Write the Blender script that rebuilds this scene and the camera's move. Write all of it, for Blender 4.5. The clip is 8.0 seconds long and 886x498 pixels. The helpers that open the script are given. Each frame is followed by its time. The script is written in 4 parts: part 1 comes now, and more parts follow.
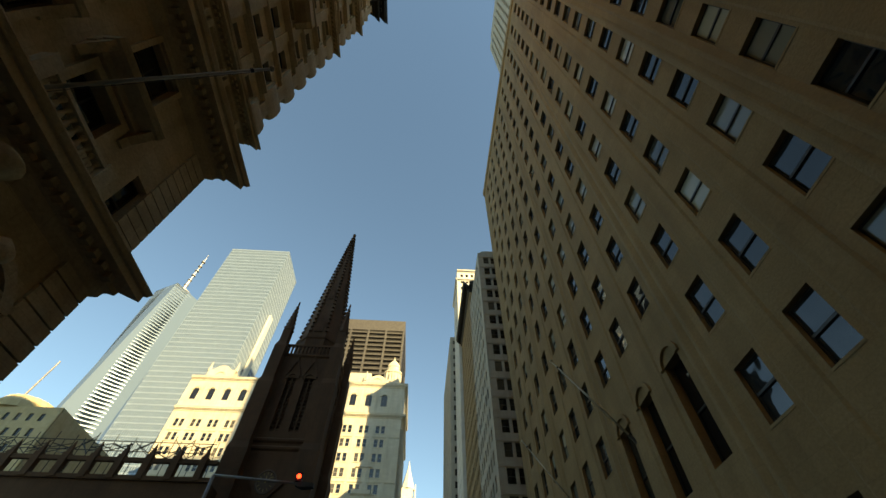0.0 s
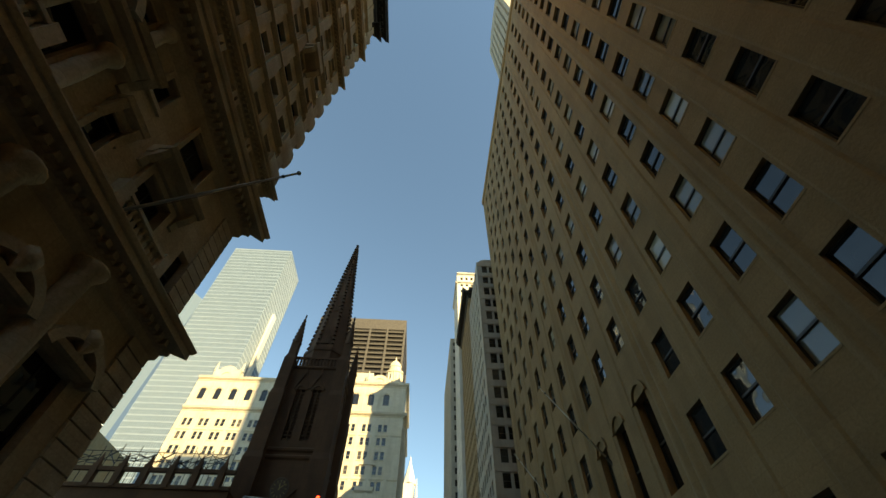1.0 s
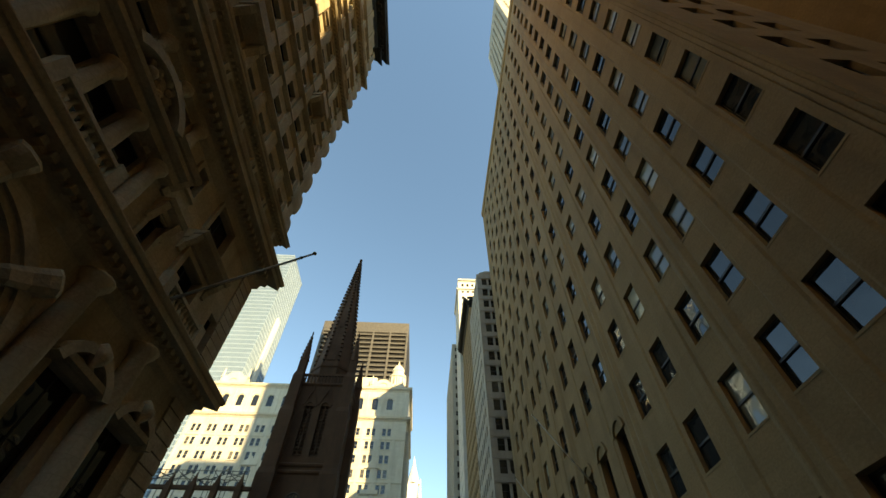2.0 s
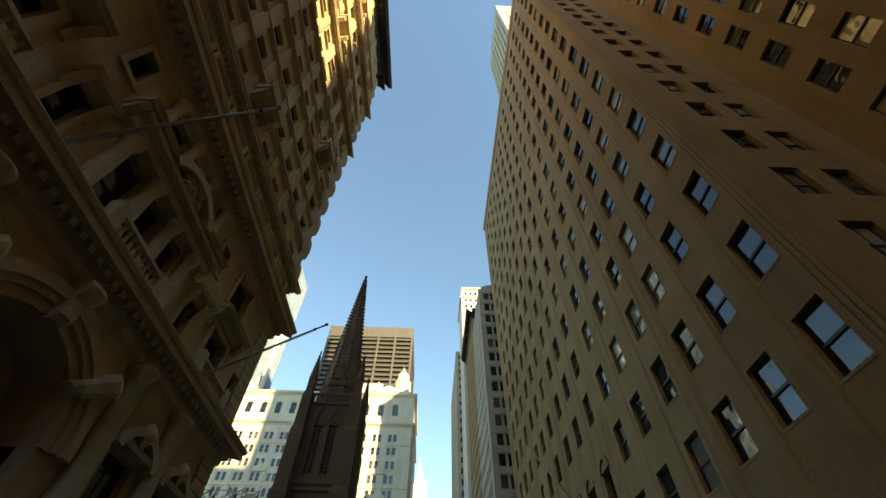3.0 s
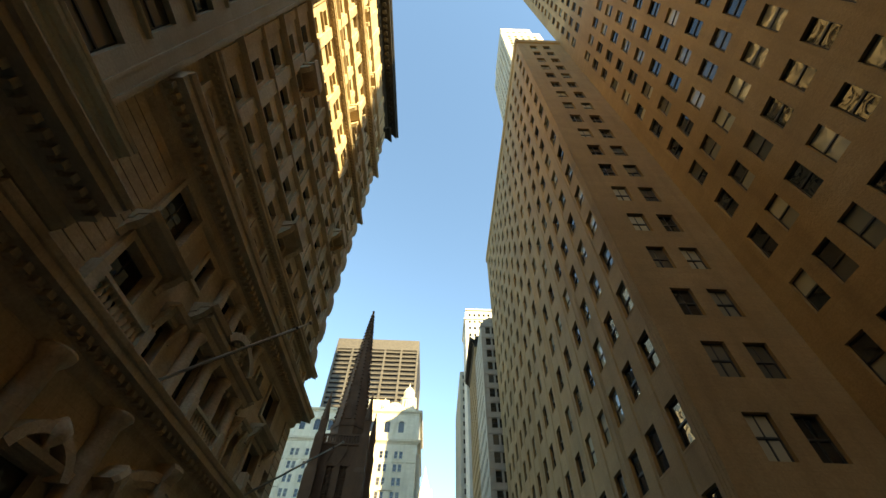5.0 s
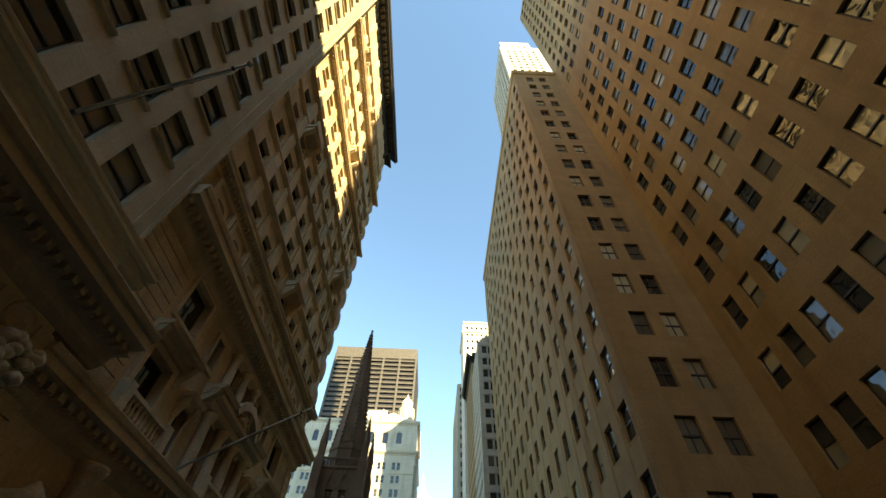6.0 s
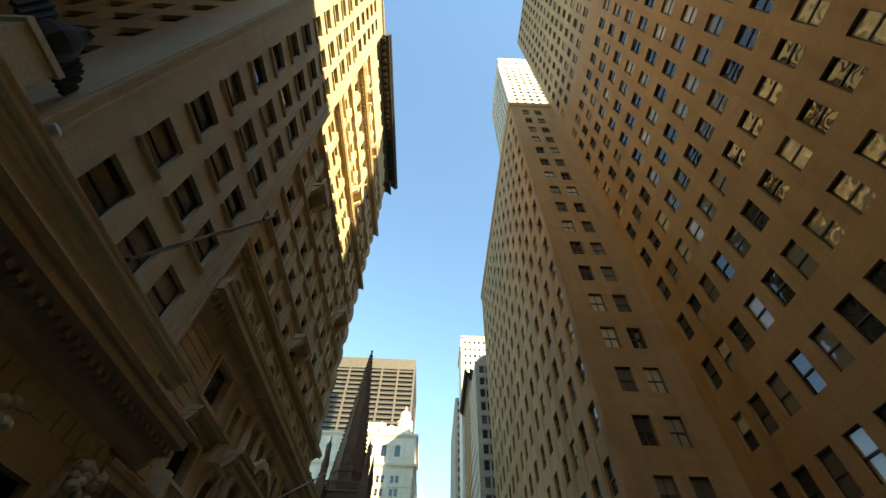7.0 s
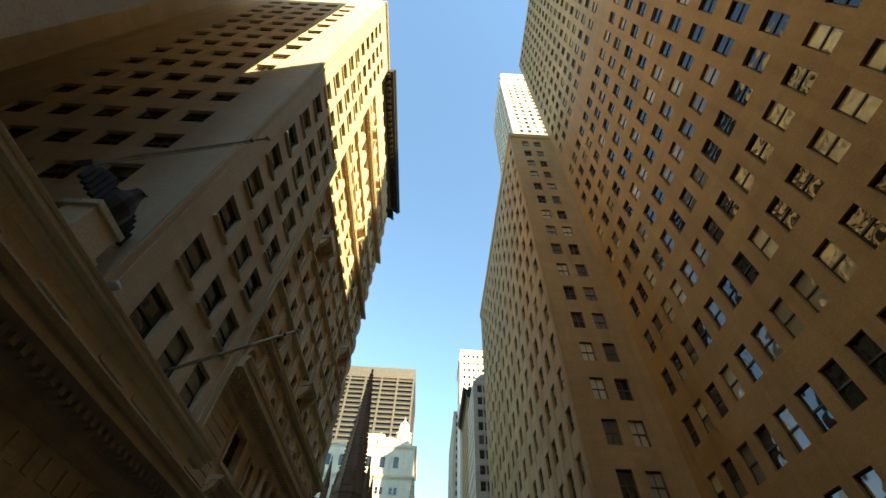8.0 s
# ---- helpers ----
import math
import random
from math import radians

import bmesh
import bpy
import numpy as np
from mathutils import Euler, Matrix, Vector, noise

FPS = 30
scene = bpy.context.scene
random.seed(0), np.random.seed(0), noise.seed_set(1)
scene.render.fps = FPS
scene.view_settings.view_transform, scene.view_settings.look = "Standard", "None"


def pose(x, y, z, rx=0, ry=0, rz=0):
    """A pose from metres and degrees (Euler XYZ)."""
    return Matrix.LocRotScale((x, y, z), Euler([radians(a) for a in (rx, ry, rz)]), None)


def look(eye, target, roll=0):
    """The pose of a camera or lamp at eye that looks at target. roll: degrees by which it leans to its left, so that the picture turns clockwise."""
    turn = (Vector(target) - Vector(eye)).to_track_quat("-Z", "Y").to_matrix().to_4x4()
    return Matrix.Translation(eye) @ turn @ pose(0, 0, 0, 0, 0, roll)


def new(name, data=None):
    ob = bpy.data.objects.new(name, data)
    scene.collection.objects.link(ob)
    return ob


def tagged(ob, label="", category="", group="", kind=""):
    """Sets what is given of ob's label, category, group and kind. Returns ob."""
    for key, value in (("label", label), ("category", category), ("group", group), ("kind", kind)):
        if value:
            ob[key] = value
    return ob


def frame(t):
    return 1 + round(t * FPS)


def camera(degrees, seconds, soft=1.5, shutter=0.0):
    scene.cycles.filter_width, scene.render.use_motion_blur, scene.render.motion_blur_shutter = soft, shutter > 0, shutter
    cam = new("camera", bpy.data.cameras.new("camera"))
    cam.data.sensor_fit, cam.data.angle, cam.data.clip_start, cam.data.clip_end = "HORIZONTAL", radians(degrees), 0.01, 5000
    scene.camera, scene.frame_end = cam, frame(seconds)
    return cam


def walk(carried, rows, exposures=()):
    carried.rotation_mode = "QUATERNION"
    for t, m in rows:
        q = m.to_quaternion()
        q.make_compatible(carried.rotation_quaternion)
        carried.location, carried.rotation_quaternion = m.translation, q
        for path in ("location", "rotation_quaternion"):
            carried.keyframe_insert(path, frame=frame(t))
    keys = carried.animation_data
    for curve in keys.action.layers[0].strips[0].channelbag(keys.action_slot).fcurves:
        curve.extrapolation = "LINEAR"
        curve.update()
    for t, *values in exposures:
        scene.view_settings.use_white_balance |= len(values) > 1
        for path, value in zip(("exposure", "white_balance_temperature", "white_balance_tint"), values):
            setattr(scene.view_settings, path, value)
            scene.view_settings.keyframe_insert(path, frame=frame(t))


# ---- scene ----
cam = camera(95.15, 8.0)
# seconds, eye (x east, y north, z up; the street lies at GROUND), yaw, pitch, roll
GROUND = -2.8
PATH = [
    (0, -0.188, -0.461, -1.035, -2.75, 52.42, 0.77),
    (0.5, -0.126, -2.594, -1.228, -2.69, 51.92, 0.57),
    (1, -0.327, -4.724, -1.310, -2.65, 51.53, 0.76),
    (1.5, -0.344, -6.784, -1.274, -2.55, 51.30, 0.64),
    (1.7, -0.341, -7.617, -1.242, -2.48, 51.22, 0.60),
    (2.8, -0.209, -12.371, -0.737, -1.47, 50.92, 0.69),
    (3, -0.165, -13.273, -0.546, -1.32, 50.83, 0.84),
    (3.5, -0.103, -15.579, -0.076, -0.87, 50.71, 1.23),
    (4, -0.052, -17.914, 0.331, -0.40, 50.66, 1.63),
    (4.5, 0.009, -20.216, 0.797, -0.06, 50.68, 1.87),
    (4.7, 0.044, -21.119, 1.000, 0.06, 50.65, 1.95),
    (5.8, 0.321, -26.085, 2.683, 0.07, 50.71, 2.35),
    (6, 0.303, -27.026, 2.922, 0.00, 50.78, 2.31),
    (6.5, 0.188, -29.393, 3.459, -0.22, 50.99, 2.17),
    (7, 0.074, -31.727, 3.994, -0.35, 51.24, 2.19),
    (7.5, -0.001, -34.153, 4.534, -0.31, 51.47, 2.53),
    (8, -0.027, -36.631, 5.142, -0.09, 51.57, 3.15),
]
walk(cam, [(t, pose(x, y, z, 90 + pitch, 0, yaw) @ pose(0, 0, 0, 0, 0, roll)) for t, x, y, z, yaw, pitch, roll in PATH],
     [(0.0, 1.25, 12500, -1), (1.5, 1.5, 12200, -1), (3.0, 1.9, 11400, -1), (4.5, 2.15, 11300, -1), (6.0, 2.25, 10500, -2), (8.0, 2.25, 9800, -3)])

# ---- light ----
SUN_EAST, SUN_UP = 36.0, 27.0
world = bpy.data.worlds.new("sky")
scene.world = world
world.use_nodes = True
wn = world.node_tree.nodes
sky = wn.new("ShaderNodeTexSky")
sky.sky_type, sky.sun_disc = "NISHITA", False
sky.sun_elevation, sky.sun_rotation = radians(SUN_UP), radians(180 - SUN_EAST)
sky.air_density, sky.dust_density, sky.ozone_density = 1.0, 0.0, 6.5
wn["Background"].inputs["Strength"].default_value = 0.145
world.node_tree.links.new(sky.outputs[0], wn["Background"].inputs[0])
sun = new("sun", bpy.data.lights.new("sun", "SUN"))
sun.data.energy, sun.data.angle, sun.data.color = 5.0, radians(0.6), (1.0, 0.9, 0.74)
to_sun = Vector((math.sin(radians(SUN_EAST)) * math.cos(radians(SUN_UP)), -math.cos(radians(SUN_EAST)) * math.cos(radians(SUN_UP)), math.sin(radians(SUN_UP))))
sun.matrix_world = look(to_sun * 300, (0, 0, 0))


# ---- materials ----
def material(name, build):
    m = bpy.data.materials.new(name)
    m.use_nodes = True
    n, l = m.node_tree.nodes, m.node_tree.links
    build(n, l, n["Principled BSDF"])
    return m


def mixed(n, l, a, b, fac):
    k = n.new("ShaderNodeMix")
    k.data_type = "RGBA"
    for s, v in ((6, a), (7, b)):
        if isinstance(v, tuple):
            k.inputs[s].default_value = (*v, 1)
        else:
            l.new(v, k.inputs[s])
    if isinstance(fac, float):
        k.inputs[0].default_value = fac
    else:
        l.new(fac, k.inputs[0])
    return k.outputs[2]


def noisy(n, l, scale, detail=4.0, lo=0.4, hi=0.6, stretch=(1, 1, 1)):
    c, mp, t, r = n.new("ShaderNodeTexCoord"), n.new("ShaderNodeMapping"), n.new("ShaderNodeTexNoise"), n.new("ShaderNodeMapRange")
    mp.inputs["Scale"].default_value = stretch
    t.inputs["Scale"].default_value, t.inputs["Detail"].default_value = scale, detail
    r.inputs["From Min"].default_value, r.inputs["From Max"].default_value = lo, hi
    l.new(c.outputs["Object"], mp.inputs[0])
    l.new(mp.outputs[0], t.inputs["Vector"])
    l.new(t.outputs["Fac"], r.inputs["Value"])
    return r.outputs[0]


def relief(n, l, p, height, strength, distance):
    b = n.new("ShaderNodeBump")
    b.inputs["Strength"].default_value, b.inputs["Distance"].default_value = strength, distance
    l.new(height, b.inputs["Height"])
    l.new(b.outputs[0], p.inputs["Normal"])


def stone(name, base, dark, light, rough=0.85, streak=0.5, block=(1.4, 0.62), joint=0.35):
    """Masonry: blocks of slightly different tone with thin joints, broad tone changes, rain streaks down the wall, fine grain."""
    def build(n, l, p):
        c = mixed(n, l, base, light, noisy(n, l, 0.25, 5, 0.35, 0.7))
        co, sp, ad, cb, br = (n.new("ShaderNode" + k) for k in ("TexCoord", "SeparateXYZ", "Math", "CombineXYZ", "TexBrick"))
        l.new(co.outputs["Object"], sp.inputs[0])
        l.new(sp.outputs["X"], ad.inputs[0])
        l.new(sp.outputs["Y"], ad.inputs[1])
        l.new(ad.outputs[0], cb.inputs["X"])
        l.new(sp.outputs["Z"], cb.inputs["Y"])
        l.new(cb.outputs[0], br.inputs["Vector"])
        br.inputs["Scale"].default_value, br.inputs["Mortar Size"].default_value, br.inputs["Mortar Smooth"].default_value = 1.0, 0.012, 0.3
        br.inputs["Brick Width"].default_value, br.inputs["Row Height"].default_value = block
        br.inputs["Color1"].default_value, br.inputs["Color2"].default_value, br.inputs["Mortar"].default_value = (0.0, 0.0, 0.0, 1), (0.22, 0.22, 0.22, 1), (joint, joint, joint, 1)
        c = mixed(n, l, c, dark, br.outputs["Color"])
        s = n.new("ShaderNodeMath")
        s.operation = "MULTIPLY"
        s.inputs[1].default_value = streak
        l.new(noisy(n, l, 0.9, 6, 0.48, 0.75, (1, 1, 0.12)), s.inputs[0])
        c = mixed(n, l, c, dark, s.outputs[0])
        g = noisy(n, l, 9, 6, 0.3, 0.7)
        k = n.new("ShaderNodeMath")
        k.operation = "MULTIPLY"
        k.inputs[1].default_value = 0.35
        l.new(g, k.inputs[0])
        c = mixed(n, l, c, dark, k.outputs[0])
        l.new(c, p.inputs["Base Color"])
        p.inputs["Roughness"].default_value = rough
        relief(n, l, p, g, 0.35, 0.03)
    return material(name, build)


def metal(name, colour, rough=0.5, metallic=0.8):
    def build(n, l, p):
        c = mixed(n, l, colour, tuple(0.55 * v for v in colour), noisy(n, l, 1.2, 5, 0.4, 0.7))
        l.new(c, p.inputs["Base Color"])
        p.inputs["Roughness"].default_value, p.inputs["Metallic"].default_value = rough, metallic
    return material(name, build)


def glass(name, tint, blind, share, wave, island=False, rough=0.04):
    """Window glass over a dark room; in a share of the windows a pale blind hangs behind it."""
    def build(n, l, p):
        rnd = n.new("ShaderNodeNewGeometry").outputs["Random Per Island"] if island else n.new("ShaderNodeObjectInfo").outputs["Random"]
        r = n.new("ShaderNodeMapRange")
        r.interpolation_type = "STEPPED"
        r.inputs["Steps"].default_value = 6
        r.inputs["From Min"].default_value, r.inputs["From Max"].default_value = 1 - share, 1.0
        l.new(rnd, r.inputs["Value"])
        c = mixed(n, l, tint, blind, r.outputs[0])
        l.new(c, p.inputs["Base Color"])
        p.inputs["Roughness"].default_value, p.inputs["IOR"].default_value = rough, 1.62
        relief(n, l, p, noisy(n, l, 0.8, 1, 0.2, 0.8), wave, 0.12)
    return material(name, build)


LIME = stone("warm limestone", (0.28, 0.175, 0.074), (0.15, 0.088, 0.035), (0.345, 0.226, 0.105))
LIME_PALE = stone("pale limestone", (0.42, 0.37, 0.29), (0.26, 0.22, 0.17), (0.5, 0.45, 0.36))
GRANITE = stone("brown granite and limestone", (0.6, 0.45, 0.27), (0.25, 0.165, 0.08), (0.68, 0.54, 0.35))
GREY_STONE = stone("grey-buff facing stone", (0.5, 0.41, 0.26), (0.3, 0.23, 0.135), (0.57, 0.48, 0.32))
CREAM = stone("cream glazed terracotta", (0.62, 0.54, 0.4), (0.36, 0.29, 0.2), (0.7, 0.63, 0.5), 0.6)
BROWNSTONE = stone("sooty brownstone", (0.14, 0.062, 0.026), (0.06, 0.028, 0.013), (0.2, 0.095, 0.045))
WHITE_STONE = stone("white stone", (0.66, 0.62, 0.54), (0.46, 0.42, 0.35), (0.74, 0.7, 0.62))
STEEL_DARK = metal("dark painted steel", (0.06, 0.052, 0.046), 0.55, 0.3)
COPPER = metal("blackened copper", (0.035, 0.032, 0.026), 0.6, 0.4)
BRONZE = metal("dark bronze", (0.03, 0.024, 0.016), 0.75, 0.3)
POLE = metal("weathered pole paint", (0.5, 0.44, 0.34), 0.5, 0.1)
STEEL = metal("galvanised steel", (0.42, 0.4, 0.37), 0.5, 0.6)
ASPHALT = stone("asphalt", (0.05, 0.05, 0.05), (0.035, 0.035, 0.035), (0.065, 0.065, 0.06))
FRAME_DARK = metal("dark sash paint", (0.035, 0.03, 0.024), 0.5, 0.1)
FRAME_PALE = metal("buff sash paint", (0.3, 0.26, 0.2), 0.5, 0.0)
GLASS = glass("window glass", (0.02, 0.024, 0.025), (0.4, 0.38, 0.29), 0.6, 0.25)
GLASS_ROW = glass("window glass in rows", (0.02, 0.024, 0.025), (0.38, 0.36, 0.28), 0.6, 0.2, True)
GLASS_DARK = glass("dark window glass", (0.008, 0.008, 0.008), (0.1, 0.085, 0.06), 0.3, 0.2)
GLASS_DARK_ROW = glass("dark window glass in rows", (0.008, 0.008, 0.008), (0.1, 0.085, 0.06), 0.3, 0.2, True)
GLASS_BLIND = glass("glass over pale blinds", (0.02, 0.018, 0.014), (0.4, 0.36, 0.26), 0.8, 0.1)
GLASS_SHADE = glass("glass over drawn shades", (0.03, 0.028, 0.022), (0.2, 0.18, 0.13), 0.8, 0.12)
CREAM_WARM = stone("yellow stone", (0.6, 0.47, 0.26), (0.4, 0.28, 0.13), (0.66, 0.54, 0.32))
BROWN_DIAL = stone("clock stone", (0.14, 0.09, 0.06), (0.07, 0.045, 0.03), (0.2, 0.13, 0.09))
GILT = metal("dull gilt", (0.5, 0.36, 0.16), 0.45, 0.7)
STEEL_BROWN = metal("brown painted steel", (0.082, 0.07, 0.057), 0.6, 0.1)
BAND = metal("pale metal bands", (0.3, 0.37, 0.43), 0.4, 0.3)


def lit_red(n, l, p):
    p.inputs["Base Color"].default_value = (0.5, 0.02, 0.02, 1)
    p.inputs["Emission Color"].default_value, p.inputs["Emission Strength"].default_value = (1, 0.05, 0.03, 1), 3.0
RED_LIGHT = material("lit red lens", lit_red)
CURTAIN = glass("curtain wall glass", (0.085, 0.125, 0.165), (0.14, 0.19, 0.235), 0.6, 0.05, True, 0.08)
SPIRE_GLASS = glass("tower glass", (0.12, 0.165, 0.21), (0.19, 0.24, 0.29), 0.5, 0.05, True, 0.1)


# ---- shapes ----
class Solid:
    """Gathers faces in a facade's own axes: x along it, y into it (so -y stands out), z up."""
    def __init__(self, m=None):
        self.v, self.f, self.m = [], [], m or Matrix()

    def face(self, *pts):
        k = len(self.v)
        self.v += [tuple(self.m @ Vector(p)) for p in pts]
        self.f.append(tuple(range(k, k + len(pts))))

    def solid(self, rings, closed=True):
        """Rings of equally many points, joined one to the next, with ends closed."""
        k, n = len(self.v), len(rings[0])
        for ring in rings:
            self.v += [tuple(self.m @ Vector(p)) for p in ring]
        for i in range(len(rings) - 1):
            a = k + i * n
            self.f += [(a + j, a + (j + 1) % n, a + n + (j + 1) % n, a + n + j) for j in range(n)]
        if closed:
            self.f.append(tuple(k + j for j in reversed(range(n))))
            self.f.append(tuple(k + (len(rings) - 1) * n + j for j in range(n)))
        return self

    def box(self, x0, x1, y0, y1, z0, z1):
        return self.solid([[(x0, y0, z), (x1, y0, z), (x1, y1, z), (x0, y1, z)] for z in (z0, z1)])

    def taper(self, x, y, z0, z1, r0, r1, n=4, turn=0.0):
        def ring(r, z):
            return [(x + r * math.cos(turn + math.tau * j / n), y + r * math.sin(turn + math.tau * j / n), z) for j in range(n)]
        return self.solid([ring(r0, z0), ring(r1, z1)])

    def lathe(self, x, y, profile, n=12, turn=0.0):
        return self.solid([[(x + r * math.cos(turn + math.tau * j / n), y + r * math.sin(turn + math.tau * j / n), z) for j in range(n)] for r, z in profile])

    def course(self, x0, x1, profile, miter0=False, miter1=False):
        """A moulding along x. profile: (how far out, z) from the bottom up; the ends may run out with the profile to turn a corner."""
        ring = lambda x, s: [(x + s * o, -o, z) for o, z in profile] + [(x, 0.3, profile[-1][1]), (x, 0.3, profile[0][1])]
        return self.solid([ring(x0, -1 if miter0 else 0), ring(x1, 1 if miter1 else 0)])

    def rod(self, a, b, r0, r1=None, n=8):
        a, b = Vector(a), Vector(b)
        q = (b - a).to_track_quat("Z", "Y").to_matrix()
        ring = lambda c, r: [tuple(c + q @ Vector((r * math.cos(math.tau * j / n), r * math.sin(math.tau * j / n), 0))) for j in range(n)]
        return self.solid([ring(a, r0), ring(b, r0 if r1 is None else r1)])

    def arch(self, x, z, r0, r1, y0, y1, a0=0.0, a1=180.0, n=14):
        """A ring of stone round (x, z), from r0 to r1, between depths y0 and y1."""
        rings = []
        for j in range(n + 1):
            a = radians(a0 + (a1 - a0) * j / n)
            c, s = math.cos(a), math.sin(a)
            rings.append([(x + r0 * c, y0, z + r0 * s), (x + r1 * c, y0, z + r1 * s), (x + r1 * c, y1, z + r1 * s), (x + r0 * c, y1, z + r0 * s)])
        return self.solid(rings)

    def sheet(self, x0, x1, z0, z1, holes, depth, y=0.0):
        """A wall face at depth y with rectangular openings (x0, x1, z0, z1) and their reveals."""
        xs = sorted({x0, x1, *(h[i] for h in holes for i in (0, 1) if x0 < h[i] < x1)})
        zs = sorted({z0, z1, *(h[i] for h in holes for i in (2, 3) if z0 < h[i] < z1)})
        gone = np.zeros((len(xs), len(zs)), bool)
        for h in holes:
            gone[np.ix_([h[0] <= v < h[1] for v in xs], [h[2] <= v < h[3] for v in zs])] = True
        for j in range(len(zs) - 1):
            i = 0
            while i < len(xs) - 1:
                if gone[i, j]:
                    i += 1
                    continue
                k = i
                while k < len(xs) - 1 and not gone[k, j]:
                    k += 1
                self.face((xs[i], y, zs[j]), (xs[k], y, zs[j]), (xs[k], y, zs[j + 1]), (xs[i], y, zs[j + 1]))
                i = k
        for a, b, c, d in holes:
            e = y + depth
            self.face((a, y, c), (a, e, c), (b, e, c), (b, y, c))
            self.face((a, y, d), (b, y, d), (b, e, d), (a, e, d))
            self.face((a, y, c), (a, y, d), (a, e, d), (a, e, c))
            self.face((b, y, c), (b, e, c), (b, e, d), (b, y, d))
        return self

    def mesh(self, name):
        me = bpy.data.meshes.new(name)
        me.from_pydata(self.v, [], self.f)
        bm = bmesh.new()
        bm.from_mesh(me)
        bmesh.ops.recalc_face_normals(bm, faces=bm.faces) if len(bm.faces) < 400 else None
        bm.to_mesh(me)
        bm.free()
        return me


def thing(name, place, label, category, group="", kind=""):
    ob = new(name)
    ob.location = place
    return tagged(ob, label, category, group, kind)


def part(name, shape, mat, parent, label="", at=None, kind="", smooth=False):
    """One mesh object under a thing or a part. shape: a Solid, or mesh data to share."""
    me = shape.mesh(name) if isinstance(shape, Solid) else shape
    if not me.materials:
        me.materials.append(mat)
    if smooth:
        me.polygons.foreach_set("use_smooth", [True] * len(me.polygons))
    ob = new(name, me)
    ob.parent = parent
    ob.matrix_parent_inverse = Matrix()
    ob.matrix_basis = (Matrix.Translation(-parent.location) if parent.type == "EMPTY" else Matrix()) @ (at or Matrix())
    return tagged(ob, label, kind=kind)


def single(name, shape, mat, label, category, kind="", group="", smooth=False):
    """A thing of one mesh."""
    me = shape.mesh(name)
    me.materials.append(mat)
    if smooth:
        me.polygons.foreach_set("use_smooth", [True] * len(me.polygons))
    return tagged(new(name, me), label, category, group, kind)


def survey(ob, scale, was, now):
    """Sets a building's proportions: scale along x, y and z, by which the plan's point `was` comes to stand at `now`."""
    a = Vector(ob.location)
    ob.scale = scale
    ob.location = [n + k * (p - w) for n, k, p, w in zip(now, scale, a, was)]


SOUTH, WEST, EAST = 0, -90, 90      # the way a facade looks, as a turn about z
def front(x, y, way):
    """The axes of a facade that begins at (x, y): its x runs to the right of someone who looks at it."""
    return pose(x, y, 0, 0, 0, way)


def sash(w, h, style):
    """Meshes of a window, its centre at the origin: the frame with its bars, and its panes."""
    f, g, t = Solid(), Solid(), 0.06
    f.box(-w / 2, -w / 2 + t, -0.05, 0.05, -h / 2, h / 2).box(w / 2 - t, w / 2, -0.05, 0.05, -h / 2, h / 2)
    f.box(-w / 2 + t, w / 2 - t, -0.05, 0.05, h / 2 - t, h / 2).box(-w / 2 + t, w / 2 - t, -0.06, 0.05, -h / 2, -h / 2 + 1.4 * t)
    if style in ("sash", "sash4"):
        f.box(-w / 2 + t, w / 2 - t, -0.055, 0.045, -0.05, 0.05)
    if style in ("sash4", "pair"):
        f.box(-0.03, 0.03, -0.045, 0.04, -h / 2 + 1.4 * t, -0.05 if style == "sash4" else h / 2 - t)
        if style == "sash4":
            f.box(-0.03, 0.03, -0.045, 0.04, 0.05, h / 2 - t)
    if style == "plain":
        g.box(-w / 2 + t, w / 2 - t, 0.0, 0.02, -h / 2 + t, h / 2 - t)
    else:
        g.box(-w / 2 + t, w / 2 - t, -0.02, 0.0, 0.0, h / 2 - t)
        g.box(-w / 2 + t, w / 2 - t, 0.015, 0.035, -h / 2 + t, 0.0)
    return f, g


def windows(owner, m, spots, w, h, depth, style, frame_mat, glass_mat, row_glass, near=lambda p: True, label=""):
    """Windows in a facade's openings: single ones where near, the others joined."""
    f, g = sash(w, h, style)
    fm, gm = f.mesh("window"), g.mesh("pane")
    rest_f, rest_g = Solid(), Solid()
    for x, z in spots:
        at = m @ Matrix.Translation((x, depth, z))
        if near((x, z)):
            ob = part("window", fm, frame_mat, owner, label, at)
            part("pane", gm, glass_mat, ob)
        else:
            for src, dst in ((f, rest_f), (g, rest_g)):
                k = len(dst.v)
                dst.v += [tuple(at @ Vector(p)) for p in src.v]
                dst.f += [tuple(k + i for i in q) for q in src.f]
    if rest_f.f:
        part("window_frames", rest_f, frame_mat, owner, kind="stuff")
        part("panes", rest_g, row_glass, owner, kind="stuff")
    return [(x - w / 2, x + w / 2, z - h / 2, z + h / 2) for x, z in spots]


def holes_of(spots, w, h):
    return [(x - w / 2, x + w / 2, z - h / 2, z + h / 2) for x, z in spots]


# ---- ground ----
ground = Solid().box(-2500, 2500, -2500, 2500, GROUND - 1, GROUND)
single("ground", ground, ASPHALT, "dark asphalt street and city ground", "ground", "structure")

